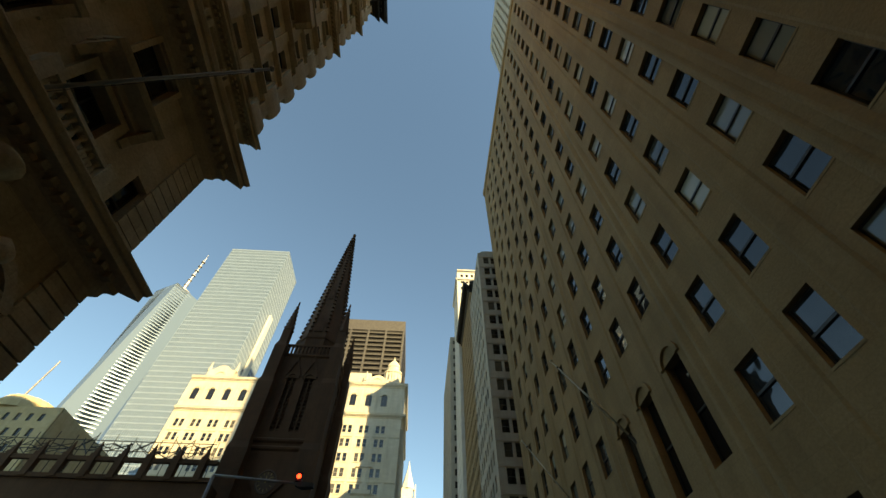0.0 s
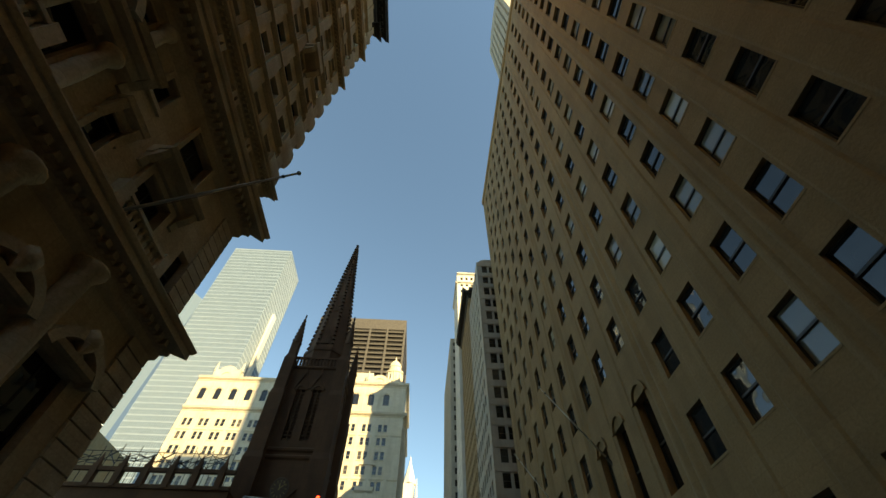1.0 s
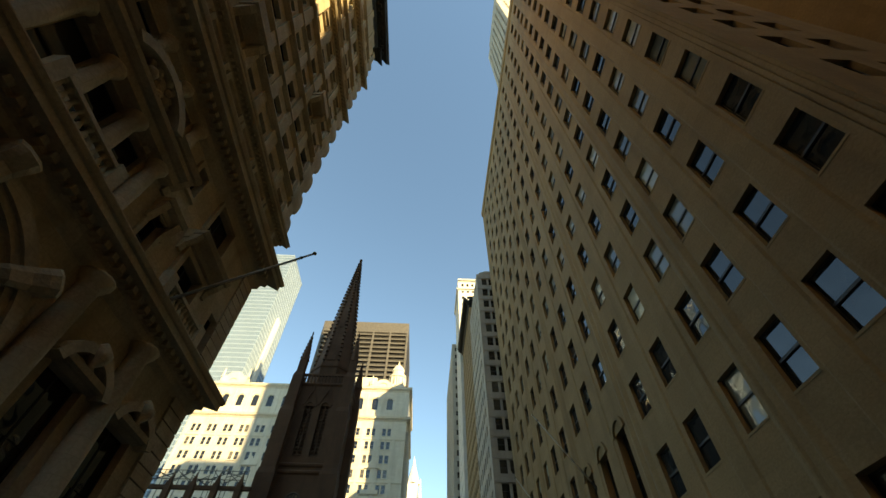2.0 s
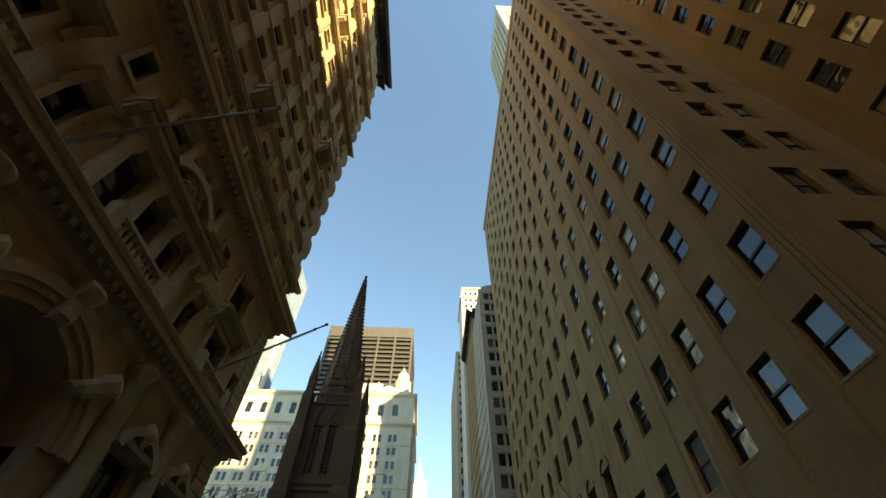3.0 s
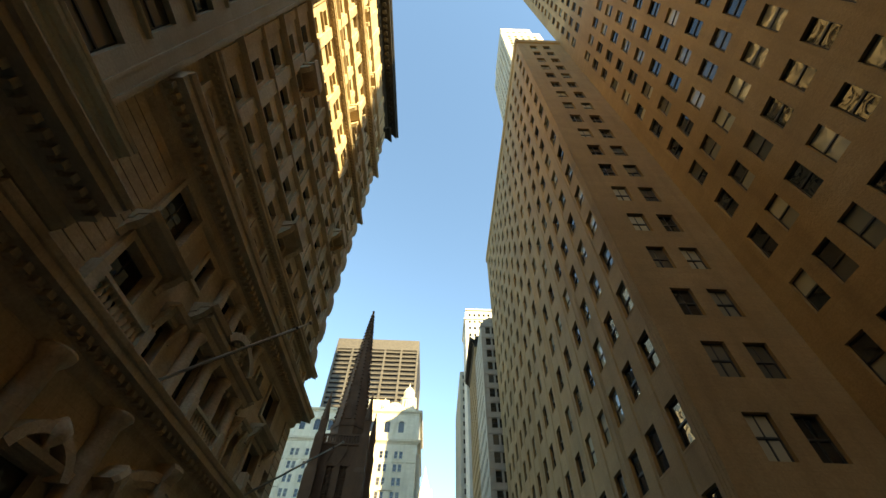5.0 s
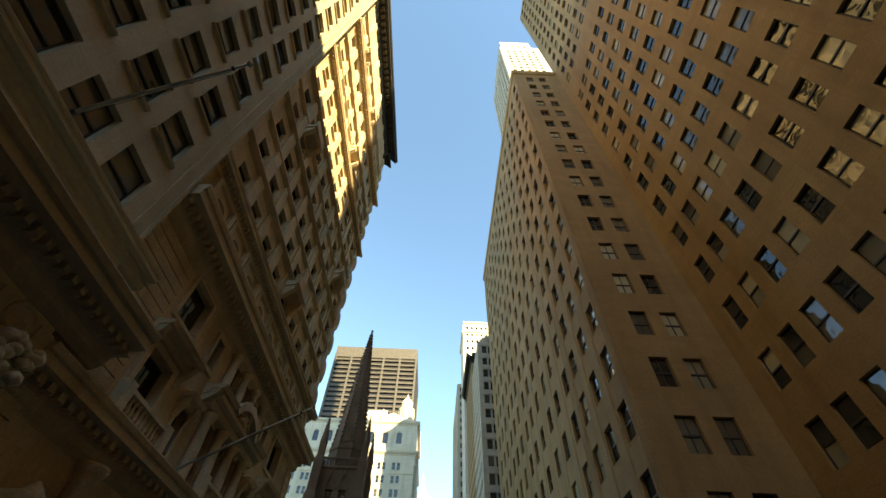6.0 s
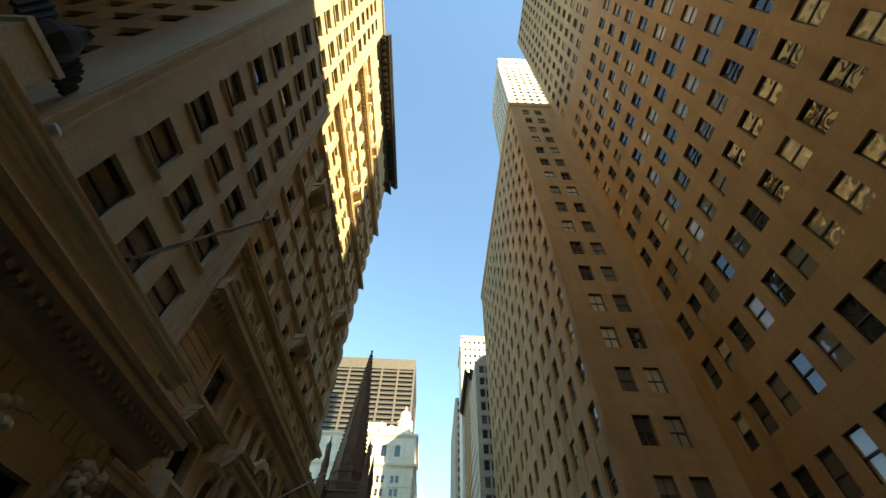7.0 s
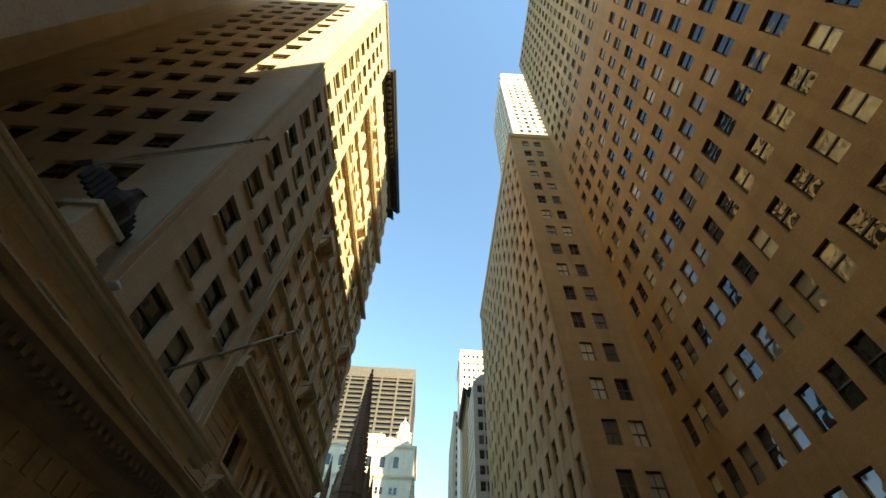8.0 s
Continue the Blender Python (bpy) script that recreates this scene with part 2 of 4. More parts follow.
# ---- office tower with the fluted limestone wing ----
WX, WY0, WY1, WTOP = 11.75, -5.6, 46.0, 81.0
WN = 11.4      # the west front stands a little askew
FLOOR = 4.06
wing = thing("office_tower", (24, 20, GROUND), "tan limestone office tower with narrow sash windows", "building")
mw = front(WN, WY1, WEST + 0.4)
wing_cols = [-3.91, -0.98, 1.91] + [y + 10.3 * k for k in range(5) for y in (4.75, 8.15, 11.35) if y + 10.3 * k < WY1 - 1.2]
wing_rows = [7.42 + FLOOR * k for k in range(18)]
portal = (15.05, 18.45, 21.65)
tall = [(WY1 - y, 8.9) for y in portal]
spots = [(WY1 - y, z) for y in wing_cols for z in wing_rows if not (13 < y < 23 and z < 13)]
low = [(WY1 - y, 2.6) for y in wing_cols if not 13 < y < 23]
b = Solid(mw)
b.sheet(0, WY1 - WY0, GROUND, WTOP, holes_of(spots, 1.35, 2.25) + holes_of(low, 1.35, 2.3) + holes_of(tall, 1.4, 4.8), 0.6)
b.m = front(WX, WY0, SOUTH)
s_rows = [10.1 + 3.95 * k for k in range(18)]
s_spots = [(x, z) for x in (2.62, 4.83) for z in s_rows]
b.sheet(0, 7.7, GROUND, WTOP, holes_of(s_spots, 1.25, 2.15), 0.4)
b.m = Matrix()
b.box(WX + 0.65, 40, WY0 + 0.5, WY1 - 0.05, GROUND, WTOP - 0.5)
b.face((WN, WY1, GROUND), (40, WY1, GROUND), (40, WY1, WTOP), (WN, WY1, WTOP))
b.face((WX, WY0, WTOP), (WN, WY1, WTOP), (40, WY1, WTOP), (40, WY0, WTOP))
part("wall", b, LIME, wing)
sash_label = "dark sash window with two panes"
windows(wing, mw, spots, 1.35, 2.25, 0.27, "sash", FRAME_DARK, GLASS, GLASS_ROW, lambda p: p[0] > WY1 - 30 and p[1] < 56, sash_label)
windows(wing, mw, low, 1.35, 2.3, 0.42, "sash", FRAME_DARK, GLASS_DARK, GLASS_DARK_ROW, label=sash_label)
windows(wing, mw, tall, 1.4, 4.8, 0.5, "sash", BRONZE, GLASS_DARK, GLASS_DARK_ROW, label="tall dark bronze portal window")
windows(wing, front(WX, WY0, SOUTH), s_spots, 1.25, 2.15, 0.28, "sash4", FRAME_DARK, GLASS_BLIND, GLASS_DARK_ROW, label="dark sash window with four panes")
for y in portal:
    part("portal_arch", Solid(mw).arch(WY1 - y, 11.2, 0.72, 0.98, -0.14, 0.1, 0, 180, 10), LIME, wing)
for y in (3.33, 13.2, 23.5, 33.8, 44.1):
    for dy in (-0.36, 0.36):
        x = WY1 - y + dy
        part("rib", Solid(mw).solid([[(x - 0.36, 0.002, z), (x - 0.05, -0.12, z), (x + 0.05, -0.12, z), (x + 0.36, 0.002, z)] for z in (GROUND, WTOP)]), LIME, wing)
for a, c in zip(wing_cols, wing_cols[1:]):
    if c - a < 3.6:
        x = WY1 - (a + c) / 2
        part("pier", Solid(mw).solid([[(x - 0.62, 0.002, z), (x - 0.5, -0.07, z), (x + 0.5, -0.07, z), (x + 0.62, 0.002, z)] for z in (GROUND, WTOP - 1.3)]), LIME, wing)
for y in (-5.35, -5.1, -4.86):
    part("rib", Solid(mw).box(WY1 - y - 0.09, WY1 - y + 0.09, -0.03, 0.05, GROUND, WTOP), LIME, wing)
sill = Solid().box(-0.7, 0.7, -0.04, 0.3, -0.1, 0.0).mesh("sill")
for x, z in spots:
    if x > WY1 - 30 and z < 45:
        part("sill", sill, LIME, wing, at=mw @ Matrix.Translation((x, 0.02, z - 1.125)))
part("coping", Solid(mw).course(0, WY1 - WY0, [(0, WTOP - 1.2), (0.25, WTOP - 1.0), (0.3, WTOP + 0.3), (0, WTOP + 0.4)], False, True), LIME, wing)
part("coping", Solid(front(WX, WY0, SOUTH)).course(0, 7.65, [(0, WTOP - 1.2), (0.25, WTOP - 1.0), (0.3, WTOP + 0.3), (0, WTOP + 0.4)], True, False), LIME, wing)
# step-backs and the tower above the wing
TX, TY0, TY1, TTOP = 20.5, 13.8, 36.0, 208.0
def storeys(x0, x1, y0, y1, z0, z1, mat, name):
    """A block with windows to the west and the south."""
    b, f = Solid(front(x0, y1, WEST)), 3.75
    n = int((y1 - y0 - 1.0) / 2.55)
    west = [((y1 - y0) / 2 + 2.55 * (i - (n - 1) / 2), z0 + 2.6 + f * k) for i in range(n) for k in range(int((z1 - z0 - 3) / f))]
    b.sheet(0, y1 - y0, z0, z1, holes_of(west, 1.15, 2.2), 0.4)
    b.m = front(x0, y0, SOUTH)
    n = int((x1 - x0 - 1.0) / 2.55)
    south = [((x1 - x0) / 2 + 2.55 * (i - (n - 1) / 2), z0 + 2.6 + f * k) for i in range(n) for k in range(int((z1 - z0 - 3) / f))]
    b.sheet(0, x1 - x0, z0, z1, holes_of(south, 1.15, 2.2), 0.4)
    b.m = Matrix()
    b.box(x0 + 0.5, x1, y0 + 0.5, y1, z0, z1 - 0.02)
    b.face((x0, y0, z1), (x0, y1, z1), (x1, y1, z1), (x1, y0, z1))
    part(name, b, mat, wing)
    windows(wing, front(x0, y1, WEST), west, 1.15, 2.2, 0.3, "sash", FRAME_DARK, GLASS, GLASS_ROW, lambda p: False)
    windows(wing, front(x0, y0, SOUTH), south, 1.15, 2.2, 0.3, "sash", FRAME_DARK, GLASS, GLASS_ROW, lambda p: False)
    for y in np.arange(y0 + 0.35, y1, 2.55 * 2):
        part("rib", Solid(front(x0, y1, WEST)).solid([[(y1 - y - 0.25, 0.002, z), (y1 - y, -0.2, z), (y1 - y + 0.25, 0.002, z)] for z in (z0, z1)]), mat, wing)
storeys(12.9, 30, 14, 45, WTOP, 91.5, LIME, "setback_wall")
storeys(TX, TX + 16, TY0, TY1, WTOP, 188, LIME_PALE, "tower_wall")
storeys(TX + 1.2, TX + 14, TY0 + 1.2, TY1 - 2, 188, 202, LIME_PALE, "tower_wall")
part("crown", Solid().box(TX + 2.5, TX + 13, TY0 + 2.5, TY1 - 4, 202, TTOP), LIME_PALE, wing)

# ---- annex with the wall full of windows ----
# unseen roofline: tall part shades the facade opposite, low step lets sun past
AX, AY0, AY1, ATOP, AMID, ALOW = 19.4, -78.0, WY0, 133.0, -43.0, 68.0
annex = thing("office_building", (30, -33, GROUND), "tan limestone office building with rows of sash windows", "building")
ma = front(AX, AY1, WEST)
a_rows = [4.37 + 4.2 * k for k in range(32)]
a_spots = [(2.17 + 2.097 * i, z) for i in range(34) for z in a_rows if z < (ATOP - 2 if i < 18 else ALOW - 2)]
b = Solid(ma)
b.sheet(0, AY1 - AY0, GROUND, ALOW, holes_of([q for q in a_spots if q[1] < ALOW - 2], 1.2, 2.25), 0.35)
b.sheet(0, AY1 - AMID, ALOW, ATOP, holes_of([q for q in a_spots if q[1] > ALOW], 1.2, 2.25), 0.35)
b.m = Matrix()
b.box(AX + 0.4, 50, AY0, AY1 + 0.5, GROUND, ALOW)
b.box(AX + 0.4, 50, AMID, AY1 + 0.5, ALOW - 1, ATOP)
b.face((AX, AY0, ALOW), (AX, AMID, ALOW), (50, AMID, ALOW), (50, AY0, ALOW))
part("wall", b, LIME, annex)
a_spots = [q for q in a_spots if not ALOW - 2 <= q[1] <= ALOW]
windows(annex, ma, a_spots, 1.2, 2.25, 0.24, "sash", FRAME_DARK, GLASS, GLASS_ROW, lambda p: 6 < p[0] < 32 and p[1] < 52, sash_label)

# ---- ornate office building ----
EX, EY0, EY1, ETOP = -11.6, -15.6, 10.0, 84.0
ornate = thing("ornate_office_building", (-25, -3, GROUND), "brown stone office building with cornices and pediments", "building")
me_ = front(EX, EY0, EAST)
EL = EY1 - EY0
MID = -2.7 - EY0
at_y = lambda y: y - EY0
e_cols = [at_y(y) for y in (-13.3, -10.7, -8.05, -5.45, -2.8, -0.15, 2.45, 5.1, 7.75)]
e_rows = [26.4 + 3.55 * k for k in range(14)]
e_spots = [(x, z) for x in e_cols for z in e_rows]
mezz = [(x, 22.75) for x in e_cols]
both = lambda d: (MID - d, MID + d)
big_low, big_high = [(x, 13.98) for x in both(7.75)], [(x, 18.4) for x in both(7.75)]
small_low, small_high = [(x, 13.7) for x in both(4.65)], [(x, 18.1) for x in both(4.65)]
mid_low, mid_high = [(x, 14.1) for x in (MID - 1.75, MID, MID + 1.75)], [(x, 18.25) for x in (MID - 1.75, MID, MID + 1.75)]
side_low = [(x, 14.0) for x in both(11.0) if x > MID]
ground_win = [(x, 6.0) for x in (MID - 9.6, MID - 6.2, MID + 6.2, MID + 9.6)]
SIZES = ((e_spots, 1.25, 2.05, "sash"), (mezz, 1.1, 1.5, "plain"), (big_low, 1.8, 2.65, "pair"), (big_high, 1.9, 2.3, "pair"), (small_low, 0.8, 2.2, "sash"),
         (small_high, 0.75, 1.7, "plain"), (mid_low, 1.2, 3.0, "sash"), (mid_high, 1.2, 2.2, "sash"), (side_low, 0.8, 2.6, "sash"), (ground_win, 1.7, 4.4, "pair"))
b = Solid(me_)
ARCH_Z, ARCH_R = 6.6, 2.6
holes = [h for s, w, hh, _ in SIZES for h in holes_of(s, w, hh)] + [(MID - ARCH_R, MID + ARCH_R, GROUND, ARCH_Z + ARCH_R)]
b.sheet(0, EL, GROUND, ETOP, holes, 0.55)
for j in range(16):     # the round head of the entrance
    x0, x1 = MID - ARCH_R + ARCH_R * j / 8, MID - ARCH_R + ARCH_R * (j + 1) / 8
    z0, z1 = (ARCH_Z + math.sqrt(max(0, ARCH_R ** 2 - (x - MID) ** 2)) for x in (x0, x1))
    b.face((x0, 0, z0), (x1, 0, z1), (x1, 0, ARCH_Z + ARCH_R), (x0, 0, ARCH_Z + ARCH_R))
    b.face((x0, 0, z0), (x1, 0, z1), (x1, 1.6, z1), (x0, 1.6, z0))
b.face((MID - ARCH_R, 1.6, GROUND), (MID + ARCH_R, 1.6, GROUND), (MID + ARCH_R, 1.6, 9.3), (MID - ARCH_R, 1.6, 9.3))
b.m = Matrix()
b.box(-40, EX - 1.7, EY0 + 0.01, EY1, GROUND, ETOP)
b.box(EX - 1.75, EX - 0.56, EY0, EY1, 9.3, ETOP)
b.face((EX, EY1, GROUND), (-40, EY1, GROUND), (-40, EY1, ETOP), (EX, EY1, ETOP))
b.face((EX, EY0, ETOP), (EX, EY1, ETOP), (-40, EY1, ETOP), (-40, EY0, ETOP))
part("wall", b, GRANITE, ornate)
for s, w, hh, style in SIZES:
    windows(ornate, me_, s, w, hh, 0.38, style, FRAME_DARK, GLASS_DARK, GLASS_DARK_ROW, label="dark recessed window")


def cornice(owner, m, x0, x1, z, out, tall, mat, name="cornice", label="", dentils=0.0, miter=True):
    """A cornice whose top stands at z: bed mould, dentils, corona and crown mould."""
    p = [(0, z - tall), (0.18 * out, z - 0.86 * tall), (0.22 * out, z - 0.66 * tall), (0.4 * out, z - 0.6 * tall), (0.42 * out, z - 0.46 * tall),
         (0.86 * out, z - 0.42 * tall), (0.86 * out, z - 0.2 * tall), (0.93 * out, z - 0.17 * tall), (out, z - 0.04 * tall), (out, z), (0, z + 0.02)]
    ob = part(name, Solid(m).course(x0, x1, p, False, miter), mat, owner, label)
    if dentils:
        dm = Solid().box(-dentils / 2, dentils / 2, -0.62 * out, -0.2 * out, -0.63 * tall, -0.44 * tall).mesh("dentil")
        for x in np.arange(x0 + dentils, x1, 2 * dentils):
            part("dentil", dm, mat, ob, at=m @ Matrix.Translation((x, 0, z)))
    return ob


cornice(ornate, me_, 0.0, EL, 12.0, 1.1, 1.4, GRANITE, dentils=0.25)
cornice(ornate, me_, 0.0, EL, 21.4, 1.3, 1.9, GRANITE, dentils=0.22)
cornice(ornate, me_, 0.0, EL, 25.1, 0.75, 1.0, GRANITE, dentils=0.16)
cornice(ornate, me_, 0.0, EL, 50.2, 0.7, 1.0, GRANITE, dentils=0.2)
cornice(ornate, me_, 0.0, EL, 64.2, 0.9, 1.4, GRANITE, dentils=0.24)
cornice(ornate, me_, 0.0, EL, 83.5, 2.1, 3.4, COPPER, "top_cornice", "blackened copper cornice", 0.5)
cornice(ornate, me_, EL - 1.6, EL, 79.2, 1.3, 1.2, COPPER, "corner_block")
for k, z in enumerate(e_rows):
    out = 0.42 if k % 2 else 0.28
    if abs(z - 48.8) > 1.5 and abs(z - 62.5) > 1.5:
        part("string_course", Solid(me_).course(0.0, EL - 1.5, [(0.0, z - 1.55), (0.5 * out, z - 1.4), (out, z - 1.25), (out, z - 1.12), (0.0, z - 1.05)]), GRANITE, ornate)
    part("corner_band", Solid(me_).course(EL - 1.5, EL, [(0.02, z - 1.5), (0.2, z - 1.25), (0.27, z - 0.7), (0.3, z), (0.27, z + 0.7), (0.2, z + 1.2), (0.02, z + 1.5)], False, True), GRANITE, ornate)
for i in range(len(e_cols) + 1):      # piers of the shaft
    x = (0.6 if i == 0 else EL - 0.62 if i == len(e_cols) else (e_cols[i - 1] + e_cols[i]) / 2)
    for z0, z1 in ((25.1, 49.2), (50.2, 62.8), (64.2, 80.1)):
        wide = 0.42 if i % 2 else 0.3
        part("pier", Solid(me_).box(x - wide, x + wide, -0.2 if i % 2 else -0.12, 0.05, z0, z1), GRANITE, ornate)
for x, z in e_spots:                  # sills under the shaft's windows
    if z < 60:
        part("sill", Solid(me_).course(x - 0.8, x + 0.8, [(0, z - 1.2), (0.22, z - 1.12), (0.25, z - 1.03), (0, z - 1.0)]), GRANITE, ornate)
for x, z in mezz:                     # round-headed surrounds
    part("surround", Solid(me_).arch(x, z + 0.2, 0.56, 0.86, -0.16, 0.05, 0, 180, 10), GRANITE, ornate)
    for s in (-1, 1):
        part("bracket", Solid(me_).box(x + s * 1.1 - 0.14, x + s * 1.1 + 0.14, -0.32, 0.05, 22.0, 24.1), GRANITE, ornate)
for k in range(13):                   # rusticated corner strips
    for x0, x1 in ((0.02, 3.6), (EL - 1.3, EL - 0.02)):
        part("stone", Solid(me_).box(x0, x1, -0.1, 0.05, 12.1 + 0.56 * k + 0.03, 12.1 + 0.56 * (k + 1) - 0.03), GRANITE, ornate)
for k in range(22):
    for x0, x1 in ((0.02, 1.4), (EL - 1.4, EL - 0.02)):
        part("stone", Solid(me_).box(x0, x1, -0.12, 0.05, GROUND + 0.62 * k + 0.03, GROUND + 0.62 * (k + 1) - 0.04), GRANITE, ornate)


def frame_round(x, z, w, h, t=0.2, out=0.12):
    """A moulded stone frame round an opening, in four lengths."""
    for q in ((x - w / 2 - t, x + w / 2 + t, z + h / 2, z + h / 2 + t), (x - w / 2 - t, x + w / 2 + t, z - h / 2 - t, z - h / 2),
              (x - w / 2 - t, x - w / 2, z - h / 2, z + h / 2), (x + w / 2, x + w / 2 + t, z - h / 2, z + h / 2)):
        part("window_surround", Solid(me_).box(q[0], q[1], -out, 0.05, q[2], q[3]), GRANITE, ornate)


def hood(x, z, wide, out):
    """A flat hood on two scrolled consoles."""
    ob = part("hood", Solid(me_).course(x - wide / 2, x + wide / 2, [(0, z - 0.55), (0.3 * out, z - 0.5), (0.35 * out, z - 0.25), (0.85 * out, z - 0.2), (out, z), (0, z + 0.06)]), GRANITE, ornate)
    for s in (-1, 1):
        c = x + s * (wide / 2 - 0.2)
        part("console", Solid(me_).solid([[(c + d, -0.75 * out, z - 0.22), (c + d, -0.6 * out, z - 0.55), (c + d, -0.22, z - 0.9), (c + d, -0.12, z - 1.25), (c + d, 0.05, z - 1.25), (c + d, 0.05, z - 0.22)] for d in (-0.15, 0.15)]), GRANITE, ob)
    return ob


def column(x, z0, z1, r):
    part("column", Solid(me_).lathe(x, -0.22, [(r * 1.35, z0), (r * 1.35, z0 + 0.15), (r * 1.1, z0 + 0.25), (r, z0 + 0.35), (r * 1.03, (z0 + z1) / 2), (r * 0.86, z1 - 0.45), (r * 1.1, z1 - 0.35), (r * 1.4, z1 - 0.1), (r * 1.4, z1)], 14), GRANITE, ornate, smooth=True)


for x, z in big_low:
    frame_round(x, z, 1.8, 2.65, 0.3, 0.2)
    hood(x, 16.2, 3.4, 1.0)
for x, z in big_high:
    frame_round(x, z, 1.9, 2.3, 0.22, 0.16)
for x, z in small_low:
    frame_round(x, z, 0.8, 2.2)
    hood(x, 15.35, 1.5, 0.65)
for x, z in small_high:
    frame_round(x, z, 0.75, 1.7, 0.22, 0.15)
for x in (MID - 2.75, MID - 0.88, MID + 0.88, MID + 2.75):
    column(x, 12.1, 15.7, 0.3)
    column(x, 16.6, 19.5, 0.26)
part("entablature", Solid(me_).course(MID - 3.6, MID + 3.6, [(0, 15.7), (0.5, 15.75), (0.55, 16.1), (0.9, 16.2), (0.95, 16.4), (0, 16.45)]), GRANITE, ornate)
for s in (-1, 1):
    hood(MID + s * 2.9, 16.75, 2.2, 1.15)
part("pediment", Solid(me_).arch(MID, 15.6, 1.75, 2.15, -1.1, 0.05, 28, 152, 12), GRANITE, ornate, "curved broken pediment")
rng = random.Random(5)
cart = part("cartouche", Solid(me_).lathe(MID, -0.3, [(0.1, 16.4), (0.5, 16.7), (0.6, 17.1), (0.5, 17.5), (0.1, 17.8)], 12), GRANITE, ornate, "carved stone cartouche", smooth=True)
for _ in range(26):
    a, r = rng.uniform(0, math.tau), rng.uniform(0.2, 0.8)
    x, z, q = MID + r * math.cos(a) * 1.1, 17.1 + r * math.sin(a), rng.uniform(0.14, 0.3)
    part("leaf", Solid(me_).lathe(x, -0.6 - 0.25 * rng.random(), [(0.02, z - q), (q * 0.8, z - q * 0.5), (q, z), (q * 0.7, z + q * 0.6), (0.02, z + q)], 7), GRANITE, cart, smooth=True)
for c in (*both(7.75), MID):           # balustrades on the first cornice
    part("rail", Solid(me_).box(c - 1.6, c + 1.6, -0.95, -0.6, 12.8, 12.96), GRANITE, ornate)
    for s in (-1.6, 1.6):
        part("pedestal", Solid(me_).box(c + s - 0.22, c + s + 0.22, -1.0, -0.55, 12.0, 13.1), GRANITE, ornate)
    bal = Solid().lathe(0, 0, [(0.1, 0), (0.1, 0.06), (0.05, 0.14), (0.11, 0.32), (0.05, 0.6), (0.09, 0.74), (0.1, 0.8)], 8).mesh("baluster")
    for k in range(10):
        part("baluster", bal, GRANITE, ornate, at=me_ @ Matrix.Translation((c - 1.26 + 0.28 * k, -0.78, 12.0)), smooth=True)
for c, z, wide in ((MID, 28.0, 2.6), (MID - 7.9, 39.0, 2.4), (MID, 53.6, 2.4), (MID + 7.9, 39.0, 2.4), (MID - 7.9, 67.4, 2.2), (MID, 67.4, 2.2)):   # stone balconies
    ob = part("balcony", Solid(me_).course(c - wide / 2, c + wide / 2, [(0, z - 0.5), (0.8, z - 0.3), (1.1, z - 0.1), (1.1, z + 0.08), (0, z + 0.1)]), GRANITE, ornate)
    part("parapet", Solid(me_).box(c - wide / 2 + 0.05, c + wide / 2 - 0.05, -1.05, -0.85, z + 0.1, z + 1.0), GRANITE, ob)
    for s in (-1, 1):
        x = c + s * (wide / 2 - 0.3)
        part("console", Solid(me_).solid([[(x + d, -0.95, z - 0.2), (x + d, -0.8, z - 0.7), (x + d, -0.2, z - 1.4), (x + d, 0.05, z - 1.5), (x + d, 0.05, z - 0.2)] for d in (-0.2, 0.2)]), GRANITE, ob)
# the entrance arch, its consoles and the pediments beside it
for r0, r1, out in ((2.6, 2.95, 0.16), (2.95, 3.2, 0.3), (3.2, 3.6, 0.42)):
    part("archivolt", Solid(me_).arch(MID, ARCH_Z, r0, r1, -out, 0.05, 0, 180, 24), GRANITE, ornate)
for a in (38, 90, 142):
    k = Solid(me_ @ pose(MID, 0, ARCH_Z, 0, 90 - a))
    k.solid([[(-w, 0.05, r), (w, 0.05, r), (w, -o, r), (0.5 * w, -o - 0.1, r), (-0.5 * w, -o - 0.1, r), (-w, -o, r)] for w, r, o in
             ((0.26, 2.5, 0.3), (0.28, 2.7, 0.5), (0.3, 3.0, 0.48), (0.33, 3.3, 0.52), (0.36, 3.6, 0.72), (0.4, 3.85, 0.8), (0.42, 4.05, 0.7))])
    part("keystone", k, GRANITE, ornate, "carved scroll keystone")
for x in (MID - 4.3, MID + 4.3, MID - 7.9, MID + 7.9):
    column(x, 1.0, 10.6, 0.42)
for x, z in ground_win:
    part("pediment", Solid(me_).arch(x, 7.6, 1.15, 1.5, -0.55, 0.05, 15, 165, 12), GRANITE, ornate, "curved stone pediment")
    part("ledge", Solid(me_).course(x - 1.5, x + 1.5, [(0, 8.0), (0.5, 8.1), (0.55, 8.3), (0, 8.35)]), GRANITE, ornate)
    part("urn", Solid(me_).lathe(x, -0.4, [(0.2, 8.3), (0.1, 8.45), (0.36, 8.75), (0.4, 9.0), (0.2, 9.25), (0.06, 9.4)], 12), GRANITE, ornate, smooth=True)

